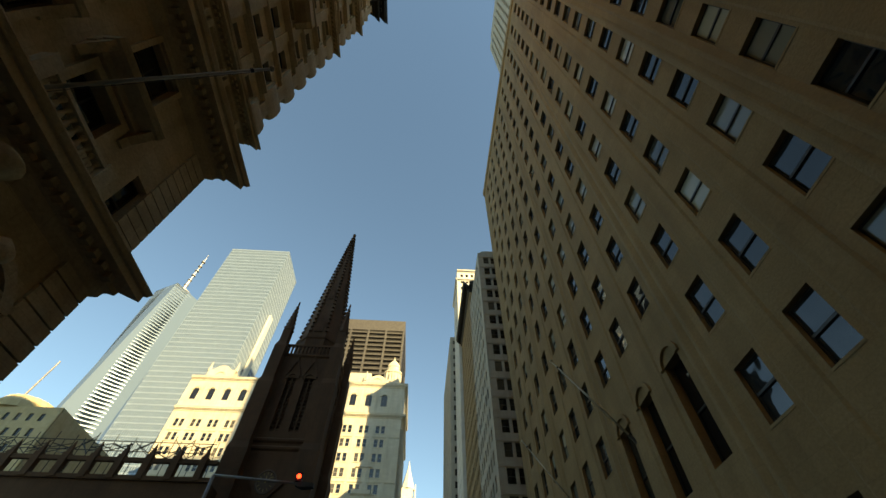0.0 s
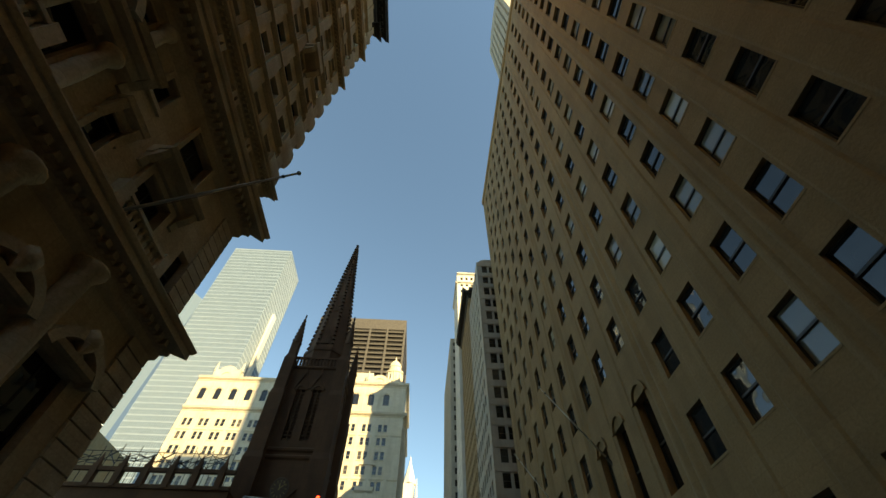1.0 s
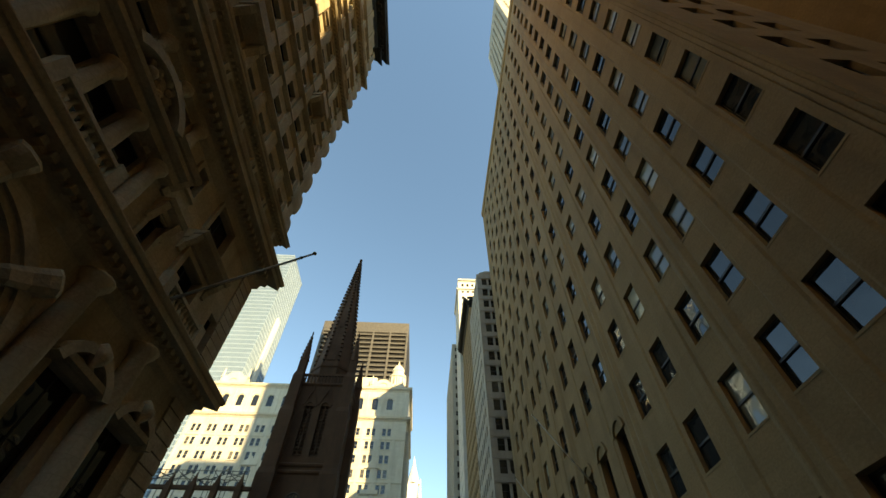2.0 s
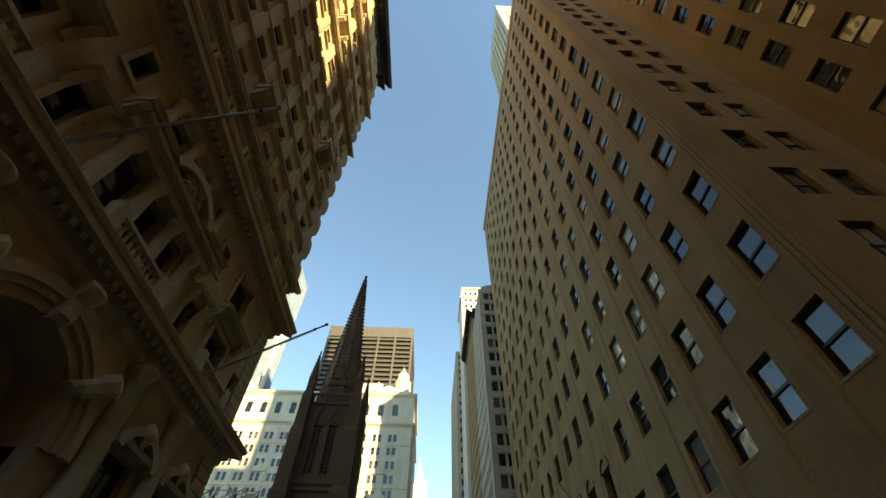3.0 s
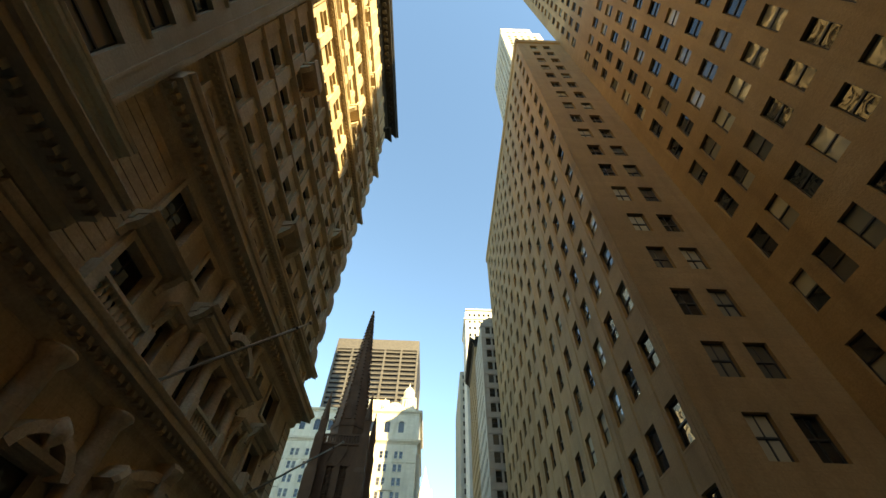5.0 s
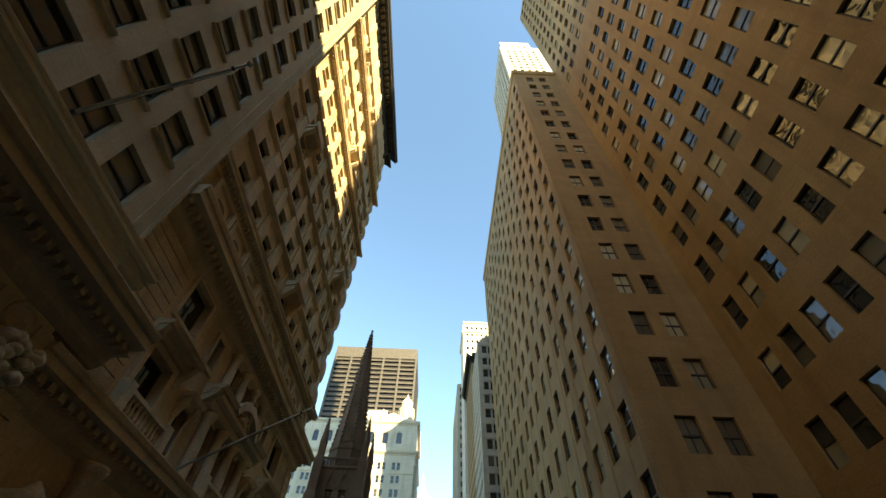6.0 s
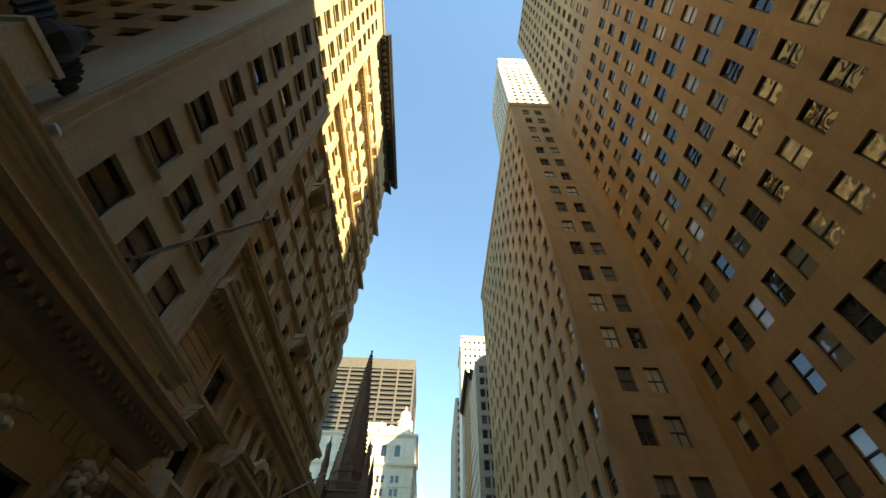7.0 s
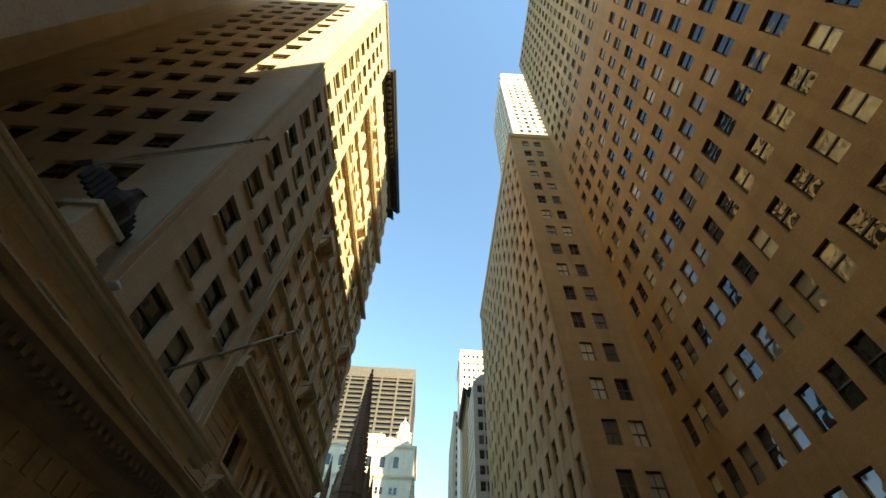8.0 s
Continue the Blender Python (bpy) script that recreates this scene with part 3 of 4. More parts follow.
# ---- court building ----
court = thing("court_building", (-25, -30, GROUND), "grey-buff stone office building with two wings over one base", "building")
CX, CY0, CY1, CTOP = -11.0, -25.0, EY0, 85.0
mc = front(CX, -62, EAST)
b = Solid(mc)
base_spots = [(62 + y, 13.25) for y in (-17.7, -20.0, -22.3, -25.5, -28.6, -31.0, -33.4, -37, -40, -43)]
arcade = [(62 + y, 6.5) for y in (-18.5, -22.5, -26.5, -30.5, -34.5)]
b.sheet(0, 62 + CY1, GROUND, 15.2, holes_of(base_spots, 1.3, 1.25) + holes_of(arcade, 2.2, 5.0), 0.5)
mc2 = front(CX, CY0, EAST)
c_spots = [(x, 16.6 + 3.6 * k) for x in (2.55, 4.95, 7.2) for k in range(18)]
b.m = mc2
b.sheet(0, CY1 - CY0, 15.2, CTOP, holes_of(c_spots, 1.5, 2.15), 0.5)
b.m = front(-32, CY0, SOUTH)
cs_spots = [(x, 19.2 + 3.85 * k) for x in (16.9, 14.3, 11.7, 9.1, 6.5) for k in range(16)]
b.sheet(0, 21, 15.2, CTOP, holes_of(cs_spots, 1.7, 1.9), 0.35)
b.m = Matrix()
b.box(-32, CX - 0.55, CY0 + 0.5, CY1 - 0.01, 15, CTOP - 0.02)
b.face((CX, CY0, CTOP), (CX, CY1, CTOP), (-32, CY1, CTOP), (-32, CY0, CTOP))
b.face((CX, CY1, 15.2), (CX - 1, CY1, 15.2), (CX - 1, CY1, CTOP), (CX, CY1, CTOP))
b.box(-32, CX - 0.55, -62, CY1, GROUND, 15.1)
part("wall", b, GREY_STONE, court)
sw = Solid(front(CX, -62, EAST))
sw_spots = [(62 - 31.4 - 2.4 - 2.35 * i, 16.9 + 3.6 * k) for i in range(7) for k in range(18)]
sw.sheet(0, 62 - 31.4, 15.2, CTOP, holes_of(sw_spots, 1.5, 2.15), 0.5)
sw.m = Matrix()
sw.box(-32, CX - 0.55, -62, -31.41, 15.15, CTOP)
sw.face((CX, -31.4, 15.2), (CX, -31.4, CTOP), (-32, -31.4, CTOP), (-32, -31.4, 15.2))
sw.box(-34, -32, -62, CY1, 15, CTOP)
part("wall", sw, GREY_STONE, court)
windows(court, mc, base_spots, 1.3, 1.25, 0.3, "pair", FRAME_DARK, GLASS_DARK, GLASS_DARK_ROW, label="small dark attic window")
windows(court, mc, arcade, 2.2, 5.0, 0.4, "pair", BRONZE, GLASS_DARK, GLASS_DARK_ROW, label="tall bronze window")
windows(court, mc2, c_spots, 1.5, 2.15, 0.32, "sash", FRAME_DARK, GLASS_SHADE, GLASS_DARK_ROW, label="dark sash window with drawn shades")
windows(court, front(-32, CY0, SOUTH), cs_spots, 1.7, 1.9, 0.26, "sash4", FRAME_DARK, GLASS_DARK, GLASS_DARK_ROW, label="dark sash window onto the court")
windows(court, front(CX, -62, EAST), sw_spots, 1.5, 2.15, 0.32, "sash", FRAME_DARK, GLASS_SHADE, GLASS_DARK_ROW, label="dark sash window with drawn shades")
cornice(court, mc, 0, 62 - 13.7, 12.65, 1.55, 1.5, GREY_STONE, dentils=0.2, miter=False)
cornice(court, mc, 0, 62 - 14.3, 15.2, 0.5, 0.8, GREY_STONE, miter=False)
cornice(court, mc2, 0, CY1 - CY0, 84.6, 0.35, 0.9, GREY_STONE, dentils=0.25, miter=False)
for x in (0.12, 0.5, CY1 - CY0 - 0.75, CY1 - CY0 - 0.2):
    part("corner_bead", Solid(mc2).box(x - 0.05, x + 0.05, -0.06, 0.05, 15.3, 79), GREY_STONE, court)
for x, z in c_spots:
    if z < 60:
        part("sill", Solid(mc2).course(x - 0.85, x + 0.85, [(0, z - 1.25), (0.14, z - 1.2), (0.18, z - 1.1), (0, z - 1.06)]), GREY_STONE, court)
for x, z in base_spots:
    part("window_surround", Solid(mc).box(x - 0.8, x + 0.8, -0.08, 0.05, z + 0.63, z + 0.78), GREY_STONE, court)
for y in (-15.9, -24.0, -27.0):
    part("panel", Solid(mc).box(62 + y - 0.45, 62 + y + 0.45, -0.07, 0.05, 12.8, 13.8), GREY_STONE, court)
for y in (-16.6, -19.4, -24.6, -28.6):
    part("roundel", Solid(mc @ pose(62 + y, -0.02, 10.6, 90)).lathe(0, 0, [(0.5, -0.1), (0.5, 0.06), (0.4, 0.12), (0.36, 0.05), (0.3, 0.05), (0.16, 0.14), (0.03, 0.16)], 18), GREY_STONE, court, smooth=True)
for y in (-16.4, -20.5, -24.5, -28.5):
    cap = part("capital", Solid(mc).box(62 + y - 0.55, 62 + y + 0.55, -0.4, 0.05, 8.9, 10.05), GREY_STONE, court, "carved leafy capital")
    for _ in range(22):
        x, z, q = 62 + y + rng.uniform(-0.55, 0.55), rng.uniform(8.95, 10.0), rng.uniform(0.12, 0.25)
        part("leaf", Solid(mc).lathe(x, -0.4 - 0.25 * rng.random(), [(0.02, z - q), (q, z - 0.3 * q), (q * 0.8, z + 0.5 * q), (0.02, z + q)], 7), GREY_STONE, cap, smooth=True)
    part("pilaster", Solid(mc).box(62 + y - 0.55, 62 + y + 0.55, -0.25, 0.05, GROUND, 8.9), GREY_STONE, court)

for k, wide in enumerate((0.5, 0.55, 0.3, 0.6, 0.5, 0.55, 0.5, 0.5, 0.2, 0.5, 0.55, 0.5)):
    part("inscription_bar", Solid(mc).box(62 - 24.0 + 0.75 * k - wide / 2, 62 - 24.0 + 0.75 * k + wide / 2, -0.05, 0.05, 10.25, 10.95), GREY_STONE, court)

# ---- bronze eagle over the court, and its roof lamps ----
pedestal = Solid(pose(-11.3, -26.4, 15.2)).box(-0.6, 0.6, -0.75, 0.75, 0, 0.3).box(-0.5, 0.5, -0.62, 0.62, 0.3, 1.5).box(-0.58, 0.58, -0.72, 0.72, 1.5, 1.75)
single("pedestal", pedestal, GREY_STONE, "grey-buff stone pedestal on the base cornice", "pedestal")
e = Solid(pose(-11.2, -26.4, 16.95))
ovals = [(0.0, 0.3, 0.35, 0.0), (0.0, 0.42, 0.5, 0.35), (0.05, 0.46, 0.55, 0.75), (0.1, 0.4, 0.48, 1.1), (0.18, 0.28, 0.3, 1.4), (0.24, 0.22, 0.23, 1.6), (0.28, 0.2, 0.2, 1.78), (0.26, 0.08, 0.08, 1.9)]
e.solid([[(x + a * math.cos(t), b_ * math.sin(t), z) for t in (math.tau * j / 12 for j in range(12))] for x, a, b_, z in ovals])
e.solid([[(0.42, -0.07, 1.72), (0.42, 0.07, 1.72), (0.42, 0.0, 1.58)], [(0.68, -0.02, 1.6), (0.68, 0.02, 1.6), (0.66, 0.0, 1.5)]])
for s_ in (-1, 1):
    for k in range(6):
        y = s_ * (0.4 + 0.17 * k)
        top, low = 1.45 - 0.05 * (k - 2) ** 2, 0.1 + 0.05 * k
        e.solid([[(0.0 - 0.04 * k, y - 0.1, z), (0.12 - 0.04 * k, y, z), (0.0 - 0.04 * k, y + 0.1, z), (-0.12 - 0.04 * k, y, z)] for z in (low, (low + top) / 2, top)])
single("eagle_statue", e, BRONZE, "dark bronze eagle statue on a stone pedestal", "statue")


def floodlight(x, y, z):
    ob = thing("floodlight", (x, y, z), "small dark floodlight on the stone ledge", "lamp", "floodlights on the ledge")
    part("bracket", Solid(pose(x, y, z)).box(-0.05, 0.05, -0.05, 0.05, 0.0, 0.25), STEEL_DARK, ob)
    part("head", Solid(pose(x, y, z + 0.38, 0, 60, 0)).lathe(0, 0, [(0.1, -0.22), (0.16, -0.1), (0.17, 0.16), (0.14, 0.18)], 12), STEEL, ob, smooth=True)
floodlight(-10.75, -24.7, 15.2)
floodlight(-10.7, -33.2, 15.2)


# ---- flagpoles ----
def flagpole(foot, tip):
    foot, tip = Vector(foot), Vector(tip)
    ob = thing("flagpole", foot, "bare weathered flagpole slanting out from the facade", "flagpole", "flagpoles over the street")
    part("pole", Solid().rod(foot, tip, 0.07, 0.045), POLE, ob, smooth=True)
    part("socket", Solid().rod(foot - (tip - foot) * 0.03, foot + (tip - foot) * 0.06, 0.11, 0.09), STEEL_DARK, ob)
    part("finial", Solid(Matrix.Translation(tip)).lathe(0, 0, [(0.02, -0.08), (0.09, -0.03), (0.09, 0.03), (0.02, 0.09)], 10), POLE, ob, smooth=True)
    part("truck", Solid().rod(foot.lerp(tip, 0.9), foot.lerp(tip, 0.915), 0.07), STEEL_DARK, ob)
    part("halyard", Solid().rod(foot + Vector((0, 0.12, 0)), foot.lerp(tip, 0.9) + Vector((0, 0.05, -0.06)), 0.008, n=5), STEEL_DARK, ob)
flagpole((-11.0, -30.6, 15.9), (-5.8, -31.1, 17.3))
flagpole((-11.0, -22.2, 14.4), (-5.8, -23.4, 15.9))
flagpole((-11.5, -8.0, 9.95), (-5.8, -8.0, 13.4))
flagpole((-11.5, 3.35, 9.65), (-5.8, 3.35, 13.3))
flagpole((11.55, 20.85, 10.3), (8.1, 21.3, 15.7))
flagpole((11.48, 31.0, 10.1), (7.9, 31.2, 15.4))

# ---- church ----
CHX, CHY = -18.3, 57.0
church = thing("church", (CHX, CHY, GROUND), "dark brownstone gothic church with a tall crocketed spire", "church")
H = 5.0
b = Solid(front(CHX - H, CHY - H, SOUTH))
lancets = [(3.55, 30.5), (6.45, 30.5)]
b.sheet(0, 2 * H, GROUND, 38.5, holes_of(lancets, 1.5, 8.0), 0.8)
b.m = front(CHX + H, CHY - H, EAST)
b.sheet(0, 2 * H, GROUND, 38.5, holes_of(lancets, 1.5, 8.0), 0.8)
b.m = Matrix()
b.box(CHX - H, CHX + H - 0.85, CHY - H + 0.85, CHY + H, GROUND, 38.45)
part("tower", b, BROWNSTONE, church)
for m in (front(CHX - H, CHY - H, SOUTH), front(CHX + H, CHY - H, EAST)):
    for x, z in lancets:
        ob = part("belfry_window", Solid(m).arch(x, 34.3, 0.75, 1.15, -0.18, 0.1, 0, 180, 10), BROWNSTONE, church)
        part("gable", Solid(m).solid([[(x - 1.35, y, 34.6), (x - 1.15, y, 34.6), (x, y, 37.2), (x + 1.15, y, 34.6), (x + 1.35, y, 34.6), (x, y, 37.9)] for y in (-0.25, 0.05)]), BROWNSTONE, ob)
        part("finial", Solid(m).taper(x, -0.1, 37.8, 39.6, 0.16, 0.03, 6), BROWNSTONE, ob)
        part("mullion", Solid(m).box(x - 0.1, x + 0.1, 0.2, 0.45, 26.5, 34.5), BROWNSTONE, ob)
        for k in range(14):
            part("louvre", Solid(m).solid([[(x - 0.75, 0.25, 26.7 + 0.55 * k), (x - 0.75, 0.6, 27.0 + 0.55 * k), (x - 0.75, 0.6, 27.1 + 0.55 * k), (x - 0.75, 0.25, 26.8 + 0.55 * k)],
                                          [(x + 0.75, 0.25, 26.7 + 0.55 * k), (x + 0.75, 0.6, 27.0 + 0.55 * k), (x + 0.75, 0.6, 27.1 + 0.55 * k), (x + 0.75, 0.25, 26.8 + 0.55 * k)]]), BROWNSTONE, ob)
    for z in (25.2, 24.2, 13.8, 38.4):
        part("string_course", Solid(m).course(0, 2 * H, [(0, z - 0.3), (0.25, z - 0.1), (0.3, z + 0.15), (0, z + 0.4)]), BROWNSTONE, church)
    clock = part("clock", Solid(m @ pose(5, -0.12, 20.2, 0, 45)).box(-1.75, 1.75, -0.15, 0.1, -1.75, 1.75), BROWNSTONE, church, "diamond-shaped stone clock panel")
    part("dial", Solid(m @ pose(5, -0.28, 20.2, 90)).lathe(0, 0, [(1.4, -0.05), (1.4, 0.08), (1.2, 0.1), (1.15, 0.02), (0.05, 0.02)], 24), BROWN_DIAL, clock)
    for k in range(12):
        part("hour_mark", Solid(m @ pose(5, -0.33, 20.2, 0, 30 * k)).box(-0.04, 0.04, -0.04, 0.02, 0.8, 1.1), GILT, clock)
    part("minute_pointer", Solid(m @ pose(5, -0.36, 20.2, 0, 50)).box(-0.04, 0.04, -0.03, 0.02, -0.2, 0.95), GILT, clock)
    part("hour_pointer", Solid(m @ pose(5, -0.36, 20.2, 0, -5)).box(-0.06, 0.06, -0.03, 0.02, -0.15, 0.65), GILT, clock)
    for k in range(15):               # pierced parapet
        part("merlon", Solid(m).box(0.6 + 0.62 * k - 0.14, 0.6 + 0.62 * k + 0.14, -0.1, 0.25, 38.7, 40.1), BROWNSTONE, church)
    part("parapet_rail", Solid(m).box(0, 2 * H, -0.15, 0.3, 40.1, 40.45), BROWNSTONE, church)
for sx in (-1, 1):                    # stepped corner buttresses and their pinnacles
    for sy in (-1, 1):
        cx, cy = CHX + sx * (H + 0.1), CHY + sy * (H + 0.1)
        bb = Solid()
        for r, z0, z1 in ((1.75, GROUND, 12), (1.5, 12, 24.5), (1.25, 24.5, 34), (1.0, 34, 40.5)):
            bb.box(cx - r, cx + r, cy - r, cy + r, z0, z1 - 0.9)
            bb.solid([[(cx - q, cy - q, z), (cx + q, cy - q, z), (cx + q, cy + q, z), (cx - q, cy + q, z)] for q, z in ((r, z1 - 0.9), (r - 0.24, z1))])
        part("buttress", bb, BROWNSTONE, church)
        pn = Solid().box(cx - 0.7, cx + 0.7, cy - 0.7, cy + 0.7, 40.4, 43.0)
        pn.taper(cx, cy, 43.0, 49.3, 0.95, 0.07, 8)
        for k in range(7):
            r, z = 0.9 * (1 - k / 7.5) + 0.05, 43.4 + 0.8 * k
            for j in range(4):
                a = math.tau * (j + 0.5) / 4
                pn.taper(cx + r * math.cos(a), cy + r * math.sin(a), z - 0.15, z + 0.25, 0.16, 0.05, 5)
        pn.taper(cx, cy, 49.0, 49.6, 0.22, 0.1, 6)
        part("pinnacle", pn, BROWNSTONE, church)
drum = Solid().lathe(CHX, CHY, [(4.4, 38.5), (4.4, 42.5), (4.6, 42.7), (4.6, 43.2), (4.05, 43.4)], 8, math.pi / 8)
part("drum", drum, BROWNSTONE, church)
S0, S1, R0 = 43.0, 75.2, 4.15
part("spire", Solid().taper(CHX, CHY, S0, S1, R0, 0.16, 8, math.pi / 8), BROWNSTONE, church)
crocket = Solid().taper(0, 0, -0.26, 0.34, 0.36, 0.1, 5).mesh("crocket")
for j in range(8):
    a = math.pi / 8 + math.tau * j / 8
    for k in range(32):
        f = (k + 0.5) / 32
        r, z = R0 * (1 - f) + 0.16 * f, S0 + (S1 - S0) * f
        part("crocket", crocket, BROWNSTONE, church, at=Matrix.Translation((CHX + (r + 0.12) * math.cos(a), CHY + (r + 0.12) * math.sin(a), z)) @ Matrix.Rotation(a, 4, "Z"))
for j in range(4):                    # spire lights
    a = math.tau * j / 4 - math.pi / 2
    for z, s in ((46.0, 1.0), (54.0, 0.7)):
        r = R0 * math.cos(math.pi / 8) * (1 - (z - S0) / (S1 - S0))
        q = Matrix.Translation((CHX, CHY, 0)) @ Matrix.Rotation(a + math.pi / 2, 4, "Z")
        part("lucarne", Solid(q).solid([[(-0.8 * s, y, z - 1.8 * s), (0.8 * s, y, z - 1.8 * s), (0.8 * s, y, z), (0, y, z + 2.2 * s), (-0.8 * s, y, z)] for y in (-r - 0.45 * s, -r + 1.2)]), BROWNSTONE, church)
part("finial", Solid().lathe(CHX, CHY, [(0.16, 75.0), (0.2, 75.3), (0.42, 75.5), (0.2, 75.75), (0.18, 75.9), (0.45, 76.1), (0.3, 76.35), (0.06, 76.5)], 8), BROWNSTONE, church)
# the nave, its pierced parapet and roof scaffold
part("nave", Solid().box(-95, CHX - H - 0.2, 47.2, 66, GROUND, 18.4), BROWNSTONE, church)
part("parapet_rail", Solid().box(-95, CHX - H - 0.2, 46.9, 47.4, 18.3, 18.75), BROWNSTONE, church)
part("parapet_rail", Solid().box(-95, CHX - H - 0.2, 46.9, 47.4, 20.15, 20.6), BROWNSTONE, church)
for k in range(20):
    x = -25.3 - 3.5 * k
    pp = Solid().box(x - 0.42, x + 0.42, 46.75, 47.55, 18.4, 20.9)
    pp.taper(x, 47.15, 20.9, 22.3, 0.42, 0.05, 4, math.pi / 4)
    part("parapet_post", pp, BROWNSTONE, church)
scaffold = thing("roof_scaffold", (-45, 48, 20.6), "thin steel scaffold tubes over the church roof", "scaffold")
rs = random.Random(11)
for k in range(22):
    x = -25.5 - 2.6 * k
    for y in (47.8, 49.3):
        part("upright", Solid().rod((x, y, 18.4), (x, y, 23.2 + 0.5 * rs.random()), 0.055, n=6), STEEL_DARK, scaffold)
    for _ in range(2):
        z0, z1 = rs.uniform(20.8, 22.0), rs.uniform(21.8, 23.4)
        part("brace", Solid().rod((x, 47.8, z0), (x - 2.6, 47.8 + rs.choice((0, 1.5)), z1), 0.05, n=6), STEEL_DARK, scaffold)
        part("brace", Solid().rod((x - 2.6, 47.8, z0), (x, 47.8, z1), 0.05, n=6), STEEL_DARK, scaffold)
for z in (21.6, 22.7):
    part("ledger", Solid().rod((-25, 47.8, z), (-84, 47.8, z), 0.05, n=6), STEEL_DARK, scaffold)

# ---- cream office building ----
cream = thing("cream_office_building", (-45, 140, GROUND), "cream terracotta gothic office building with a domed turret", "building")
KX0, KX1, KY, KTOP = -79.5, -8.7, 120.0, 75.0
mk = front(KX0, KY, SOUTH)
KL = KX1 - KX0
k_rows = [60.3 - 4.05 * k for k in range(13)]
k_cols = [c + d for c in np.arange(3.4, KL - 2, 5.1) for d in (-0.85, 0.85)]
k_spots = [(x, z) for x in k_cols for z in k_rows]
k_arch = [(x, 69.6) for x in np.arange(3.4, KL - 2, 5.1)]
k_attic = [(x, 66.3) for x in k_cols]
b = Solid(mk)
b.sheet(0, KL, GROUND, KTOP, holes_of(k_spots, 1.15, 2.3) + holes_of(k_arch, 2.0, 3.8), 0.5)
east_spots = [(x, z) for x in np.arange(2.5, 46, 2.6) for z in k_rows]
b.m = front(KX1, KY, EAST)
b.sheet(0, 48, GROUND, KTOP, holes_of(east_spots, 1.15, 2.3), 0.5)
b.m = Matrix()
b.box(KX0, KX1 - 0.55, KY + 0.55, KY + 48, GROUND, KTOP - 0.02)
b.face((KX0, KY, KTOP), (KX1, KY, KTOP), (KX1, KY + 48, KTOP), (KX0, KY + 48, KTOP))
part("wall", b, CREAM, cream)
windows(cream, mk, k_spots, 1.15, 2.3, 0.35, "sash", FRAME_PALE, GLASS_DARK, GLASS_DARK_ROW, lambda p: 30 < p[1], "dark sash window")
windows(cream, mk, k_arch, 2.0, 3.8, 0.35, "pair", FRAME_DARK, GLASS_DARK, GLASS_DARK_ROW, label="tall arched dark window")
windows(cream, front(KX1, KY, EAST), east_spots, 1.15, 2.3, 0.35, "sash", FRAME_PALE, GLASS_DARK, GLASS_DARK_ROW, lambda p: False)
for x, z in k_arch:
    part("arch", Solid(mk).arch(x, 71.0, 0.85, 1.6, -0.3, 0.48, 0, 180, 12), CREAM, cream)
    part("pier", Solid(mk).box(x + 2.3, x + 2.8, -0.3, 0.05, 65.4, 73.4), CREAM, cream)
cornice(cream, mk, 0, KL, 65.2, 1.3, 1.5, CREAM, dentils=0.4)
cornice(cream, mk, 0, KL, 75.6, 1.2, 1.6, CREAM, dentils=0.4)
cornice(cream, front(KX1, KY, EAST), 0, 48, 65.2, 1.3, 1.5, CREAM)
cornice(cream, front(KX1, KY, EAST), 0, 48, 75.6, 1.2, 1.6, CREAM)
for x in np.arange(0.85, KL, 5.1):
    part("pier", Solid(mk).box(x - 0.45, x + 0.45, -0.28, 0.05, GROUND, 63.7), CREAM, cream)
for x, z in k_spots:
    if z > 42:
        part("sill", Solid(mk).box(x - 0.75, x + 0.75, -0.22, 0.05, z - 1.4, z - 1.15), CREAM, cream)
for z in (58.0, 45.8, 33.7, 21.5):
    part("string_course", Solid(mk).course(0, KL, [(0, z - 0.3), (0.3, z), (0.35, z + 0.2), (0, z + 0.3)]), CREAM, cream)
for c, wide, top in ((8.6, 9.0, 80.2), (61.5, 8.0, 79.0)):      # gabled bays over the roofline
    part("gable", Solid(mk).box(c - wide / 2, c + wide / 2, -0.5, 4.0, KTOP, top - 2.0), CREAM, cream)
    part("gable_arch", Solid(mk).arch(c, 75.6, 1.6, 2.4, -0.8, 0.2, 0, 180, 14), CREAM, cream)
    part("gable_head", Solid(mk).arch(c, top - 3.6, 0.2, 3.2, -0.4, 3.0, 20, 160, 14), CREAM, cream)
    for s in (-1, 1):
        part("pinnacle", Solid(mk).taper(c + s * wide / 2, 0.0, top - 2.4, top + 1.2, 0.6, 0.1, 6), CREAM, cream)
for c in (24.5, 40.0, 61.5):                                  # carved balconied windows
    part("balcony", Solid(mk).course(c - 2.6, c + 2.6, [(0, 42.4), (0.8, 42.9), (0.9, 43.9), (0, 44.0)]), CREAM, cream)
    part("gablet", Solid(mk).solid([[(c - 2.4, y, 49.6), (c + 2.4, y, 49.6), (c, y, 52.4)] for y in (-0.6, 0.05)]), CREAM, cream)
tx, ty = KX1 - 4.6, KY + 3.6
part("turret", Solid().lathe(tx, ty, [(3.6, 74), (3.6, 76.5), (3.0, 76.8), (2.7, 77.5), (2.7, 80.6), (3.1, 80.9), (3.1, 81.4), (2.2, 81.7), (2.1, 83.2), (2.3, 83.4), (1.9, 84.6), (1.1, 85.6), (0.35, 86.2), (0.2, 87.2), (0.05, 87.8)], 16), CREAM, cream, "domed turret with a lantern", smooth=False)
